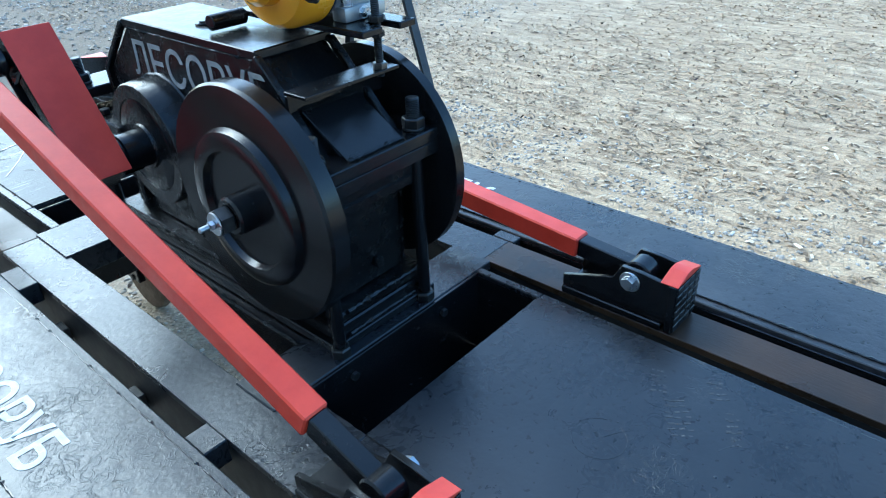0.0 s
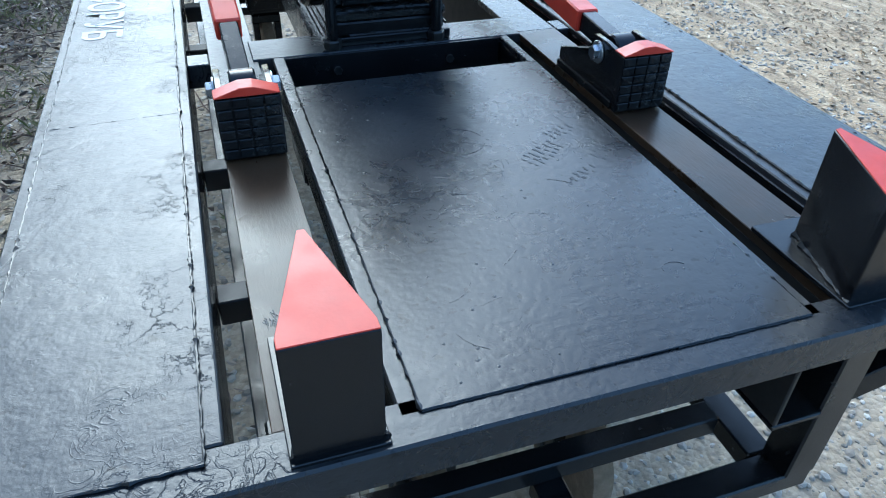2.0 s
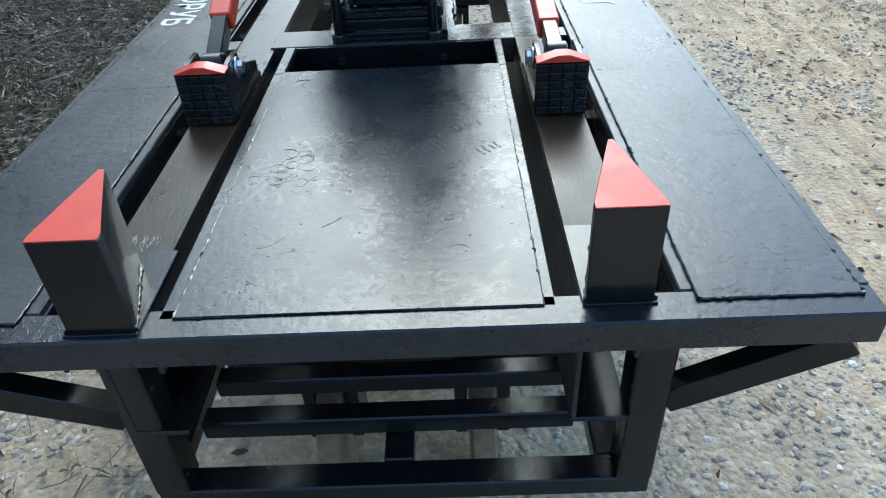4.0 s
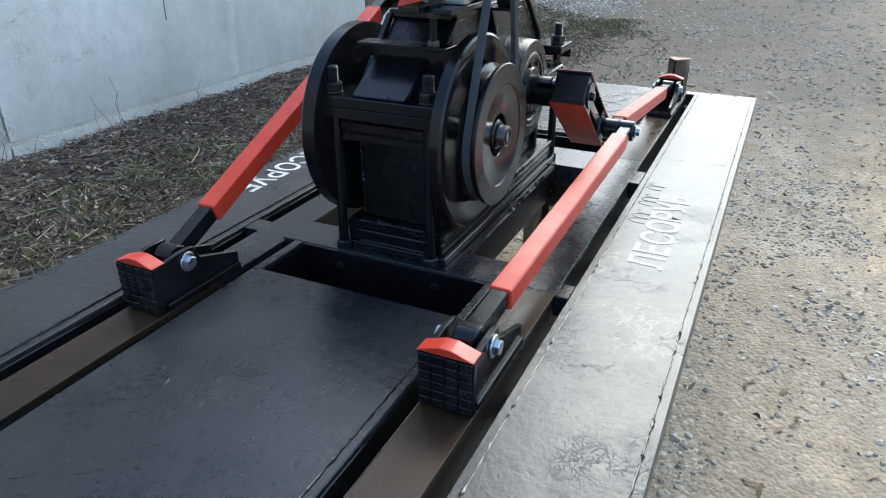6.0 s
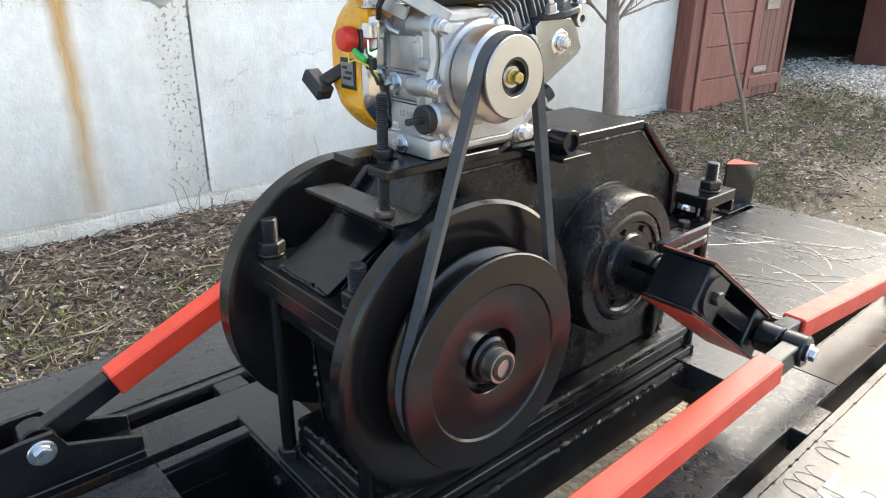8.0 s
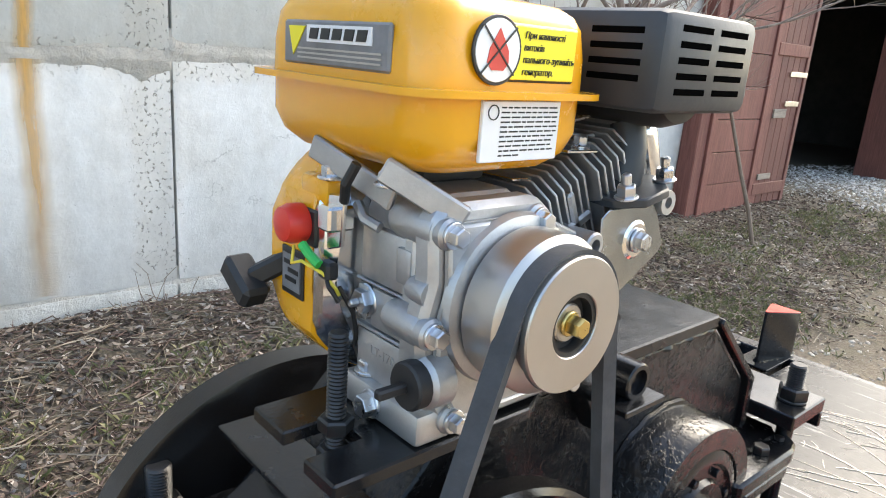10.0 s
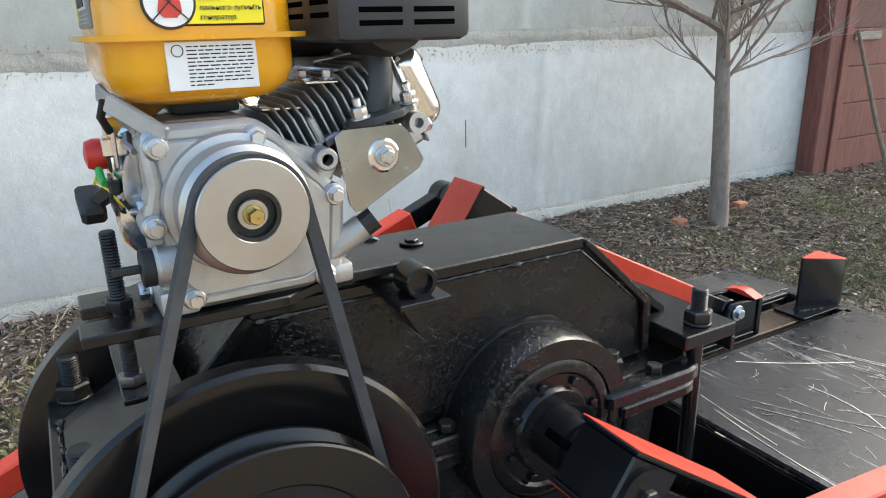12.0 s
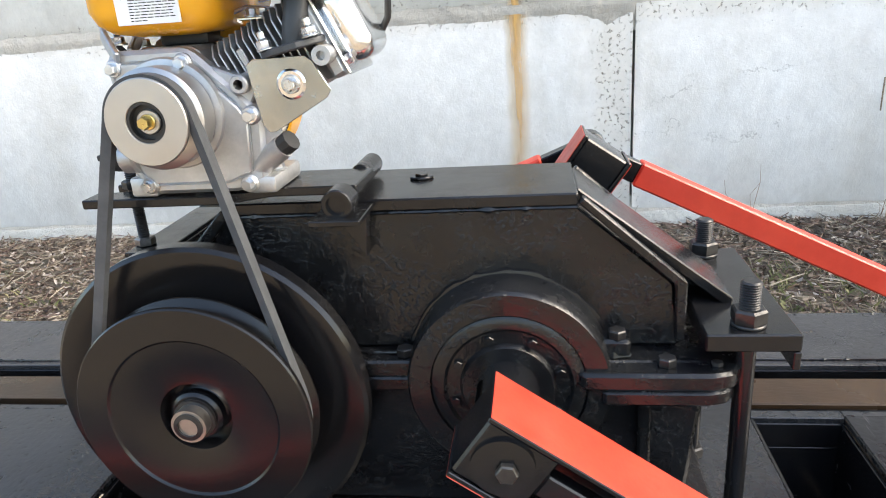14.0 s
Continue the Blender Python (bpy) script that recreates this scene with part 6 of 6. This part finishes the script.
def chip(rnd):
    """A flat splinter of wood with a bent middle."""
    L, W = rnd.uniform(.01, .06), rnd.uniform(.004, .018)
    a = rnd.gauss(1.4, .7)
    m = Euler((rnd.uniform(-.5, .5), rnd.uniform(-.4, .4), a)).to_matrix()
    c = rnd.uniform(0, .008)
    pts = [(-L / 2, -W / 2, 0), (-L / 2, W / 2 * rnd.random(), 0), (0, W / 2, c), (L / 2, W / 3, 0), (L / 2, -W / 3, 0), (0, -W / 2, c)]
    return [tuple(m @ Vector(p) + Vector((0, 0, .006))) for p in pts], [(0, 5, 2, 1), (5, 4, 3, 2)]
strewn = lambda x, y: min(1, max(.03, (x - 1.5 + .6 * noise.noise((x * .6, y * .6, 3))) / 1.2)) * (.3 + .7 * (noise.noise((x * 1.7, y * .5, 6)) > -.05))
scatter("wood_chips", CHIPS, chip, 26000, (1.2, 9, -1.5, 8), 14, "pale wood chips and bark strewn over the yard", "wood chips", strewn)
scatter("wood_chips", CHIPS, chip, 3500, (.7, 4, -2.5, 4), 15, "pale wood chips and bark strewn over the yard", "wood chips", lambda x, y: min(1, max(.06, (x - .7) / 2)))
def stems(x, y, n, seed, h):
    rnd = random.Random(seed)
    lst = []
    for _ in range(n):
        a = rnd.uniform(0, 6.3)
        d = Vector((math.cos(a) * .35, math.sin(a) * .45, 1))
        o = Vector((x + rnd.uniform(-.05, .05), y + rnd.uniform(-.1, .1), ground_z(x, y)))
        L = rnd.uniform(.5, 1) * h
        lst.append(tube([o, o + d * L * .4, o + d * L * .75 + Vector((rnd.uniform(-.03, .03), rnd.uniform(-.03, .03), 0)), o + d * L], .0022, 5, .001))
    return join(*lst)
for x, y, n, sd, h in ((-2.8, .95, 6, 1, .32), (-2.8, 1.62, 5, 2, .34), (-2.82, 2.3, 4, 3, .25), (-2.8, -.6, 5, 4, .3)):
    single("dry_stems", stems(x, y, n, sd, h), STICK, "thin dry weed stems at the foot of the wall", "weed", (x, y, ground_z(x, y)), "dry weeds")

# scars on the wall
for y, z0, z1 in ((2.31, .765, .935),):
    single("wall_scar", soft_box(WX - .004, WX + .003, y - .004, y + .004, z0, z1, .0015, 1), MUD, "narrow dark scar in the concrete", "scar", (WX, y, z0), kind="structure")

# bare scratches and metal curls on the rear table
def scratches():
    rnd = random.Random(21)
    lst = []
    zt = Z + .004
    y0, y1 = 2 * MID + .2, 2 * MID + .93
    for k in range(45):
        x, y = rnd.uniform(-.2, .23), y0 + .25 + rnd.gauss(0, .10) + (.25 if rnd.random() > .6 else 0)
        a = rnd.uniform(0, 6.3)
        L = rnd.uniform(.012, .04)
        c = rnd.uniform(-.5, .5)
        pts = [(x + L * t * math.cos(a + c * t), y + L * t * math.sin(a + c * t), zt + .0004) for t in (0, .35, .7, 1)]
        lst.append(tube(pts, rnd.uniform(.0003, .0008), 4))
    for k in range(22):
        x, y = rnd.uniform(-.2, .1), rnd.uniform(y0 + .02, y1 - .1)
        a = rnd.gauss(.35, .35)
        L, c = rnd.uniform(.12, .36), rnd.uniform(-.5, .5)
        pts = [(x + L * t * math.cos(a + c * t), y + L * t * math.sin(a + c * t), zt + .0002) for t in (0, .2, .4, .6, .8, 1)]
        if all(-.22 < q[0] < .23 and y0 - .01 < q[1] < y1 for q in pts):
            lst.append(tube(pts, rnd.uniform(.0005, .0013), 4))
    return join(*lst)
single("metal_curls", scratches(), STEEL, "bright scratches and fine steel curls on the rear table plate", "metal shavings", (0, 2 * MID + .5, Z + .0035), kind="stuff")

# dusty boot tread, paint ridges and dried drops on the front table plate
DUST = painted("dry_dust", (0.05, 0.051, 0.053), (0.1, 0.1, 0.1), 0.6, 0.8, big=60, bumpy=0.4, spec=0.3)
RIDGE = painted("dried_paint_ridge", (0.02, 0.021, 0.024), (0.032, 0.034, 0.038), 0.2, 0.35, big=30, bumpy=0.2)
ZD = Z + .0036
def tread():
    rnd = random.Random(4)
    lst = []
    for x0, y0, n, a, ln in ((.068, -.548, 7, .62, .05), (.135, -.478, 5, .5, .04), (.10, -.618, 6, .55, .022), (.175, -.56, 4, .6, .03)):
        for k in range(n):
            x, y = x0 + .0125 * k * math.cos(a), y0 + .0125 * k * math.sin(a)
            L = ln * rnd.uniform(.55, 1.1)
            for q in range(3):
                u, v = L * (q / 3 - .5), L * ((q + rnd.uniform(.5, .95)) / 3 - .5)
                w = rnd.uniform(-.002, .002)
                lst.append(bar((x - u * math.sin(a) + w, y + u * math.cos(a), ZD), (x - v * math.sin(a) + w, y + v * math.cos(a), ZD), rnd.uniform(.0022, .0042), .0006, 0))
    return join(*lst)
single("boot_print", tread(), DUST, "pale dusty boot tread print on the table plate", "boot print", (.12, -.53, ZD), kind="stuff")
def ridges():
    rnd = random.Random(9)
    lst = []
    def arc(x, y, r0, a0, a1, n, w, sq=1.0):
        lst.append(tube([(x + r0 * math.cos(a0 + (a1 - a0) * k / n) * rnd.uniform(.97, 1.03), y + sq * r0 * math.sin(a0 + (a1 - a0) * k / n), ZD - .0001) for k in range(n + 1)], w, 4))
    arc(-.012, -.456, .041, .2, 5.9, 26, .0006)
    arc(.133, -.836, .016, .3, 3.4, 10, .0008, .7)
    arc(-.174, -.245, .02, .9, 2.4, 8, .0012)
    arc(-.158, -.25, .016, 2.2, 4.2, 8, .001)
    for k in range(34):
        arc(-.14 + rnd.gauss(0, .024), -.61 + rnd.gauss(0, .038), rnd.uniform(.006, .018), rnd.uniform(0, 6), rnd.uniform(2, 9), 9, rnd.uniform(.0005, .001))
    for k in range(60):
        x, y, d = rnd.uniform(-.215, .225), rnd.uniform(-.94, -.2), rnd.uniform(.0012, .0032)
        lst.append(lathe('z', (x, y, ZD - .0004), [(d, 0), (d * .8, .0007), (d * .3, .0011)], 8))
    for k in range(16):
        x, y, a, L = rnd.uniform(-.2, .2), rnd.uniform(-.9, -.25), rnd.uniform(0, 6.3), rnd.uniform(.015, .05)
        c = rnd.uniform(-.6, .6)
        lst.append(tube([(x + L * t * math.cos(a + c * t), y + L * t * math.sin(a + c * t), ZD - .0001) for t in (0, .3, .6, 1)], rnd.uniform(.0004, .0007), 4))
    return join(*lst)
single("paint_ridges", ridges(), RIDGE, "dried black paint drops, rings and curled ridges on the plate", "paint drops", (0, -.55, ZD), kind="stuff")
# grease pushed up at the ends of the front rails
GREASE = painted("smeared_grease", (0.07, 0.065, 0.058), (0.16, 0.15, 0.135), 0.25, 0.45, big=40, bumpy=0.6, fine=120)
def grease_smear(x, y, seed):
    rnd = random.Random(seed)
    lst = []
    for k in range(40):
        px, py = x + rnd.uniform(-.022, .028), y + rnd.gauss(0, .008)
        a, L = rnd.gauss(1.5, .25), rnd.uniform(.005, .022)
        lst.append(tube([(px, py, Z - .0042), (px + L * .5 * math.cos(a), py + L * .5 * math.sin(a), Z - .003), (px + L * math.cos(a + .3), py + L * math.sin(a + .3), Z - .0043)], rnd.uniform(.0003, .001), 5))
    return join(*lst)
for x, y, sd in ((RC[1] + .008, -.806, 1), (RC[-1] - .01, -.79, 2)):
    single("grease_smear", grease_smear(x, y, sd), GREASE, "pale streaky grease smear pushed up on the slide rail", "grease", (x, y, Z - .004), kind="stuff")
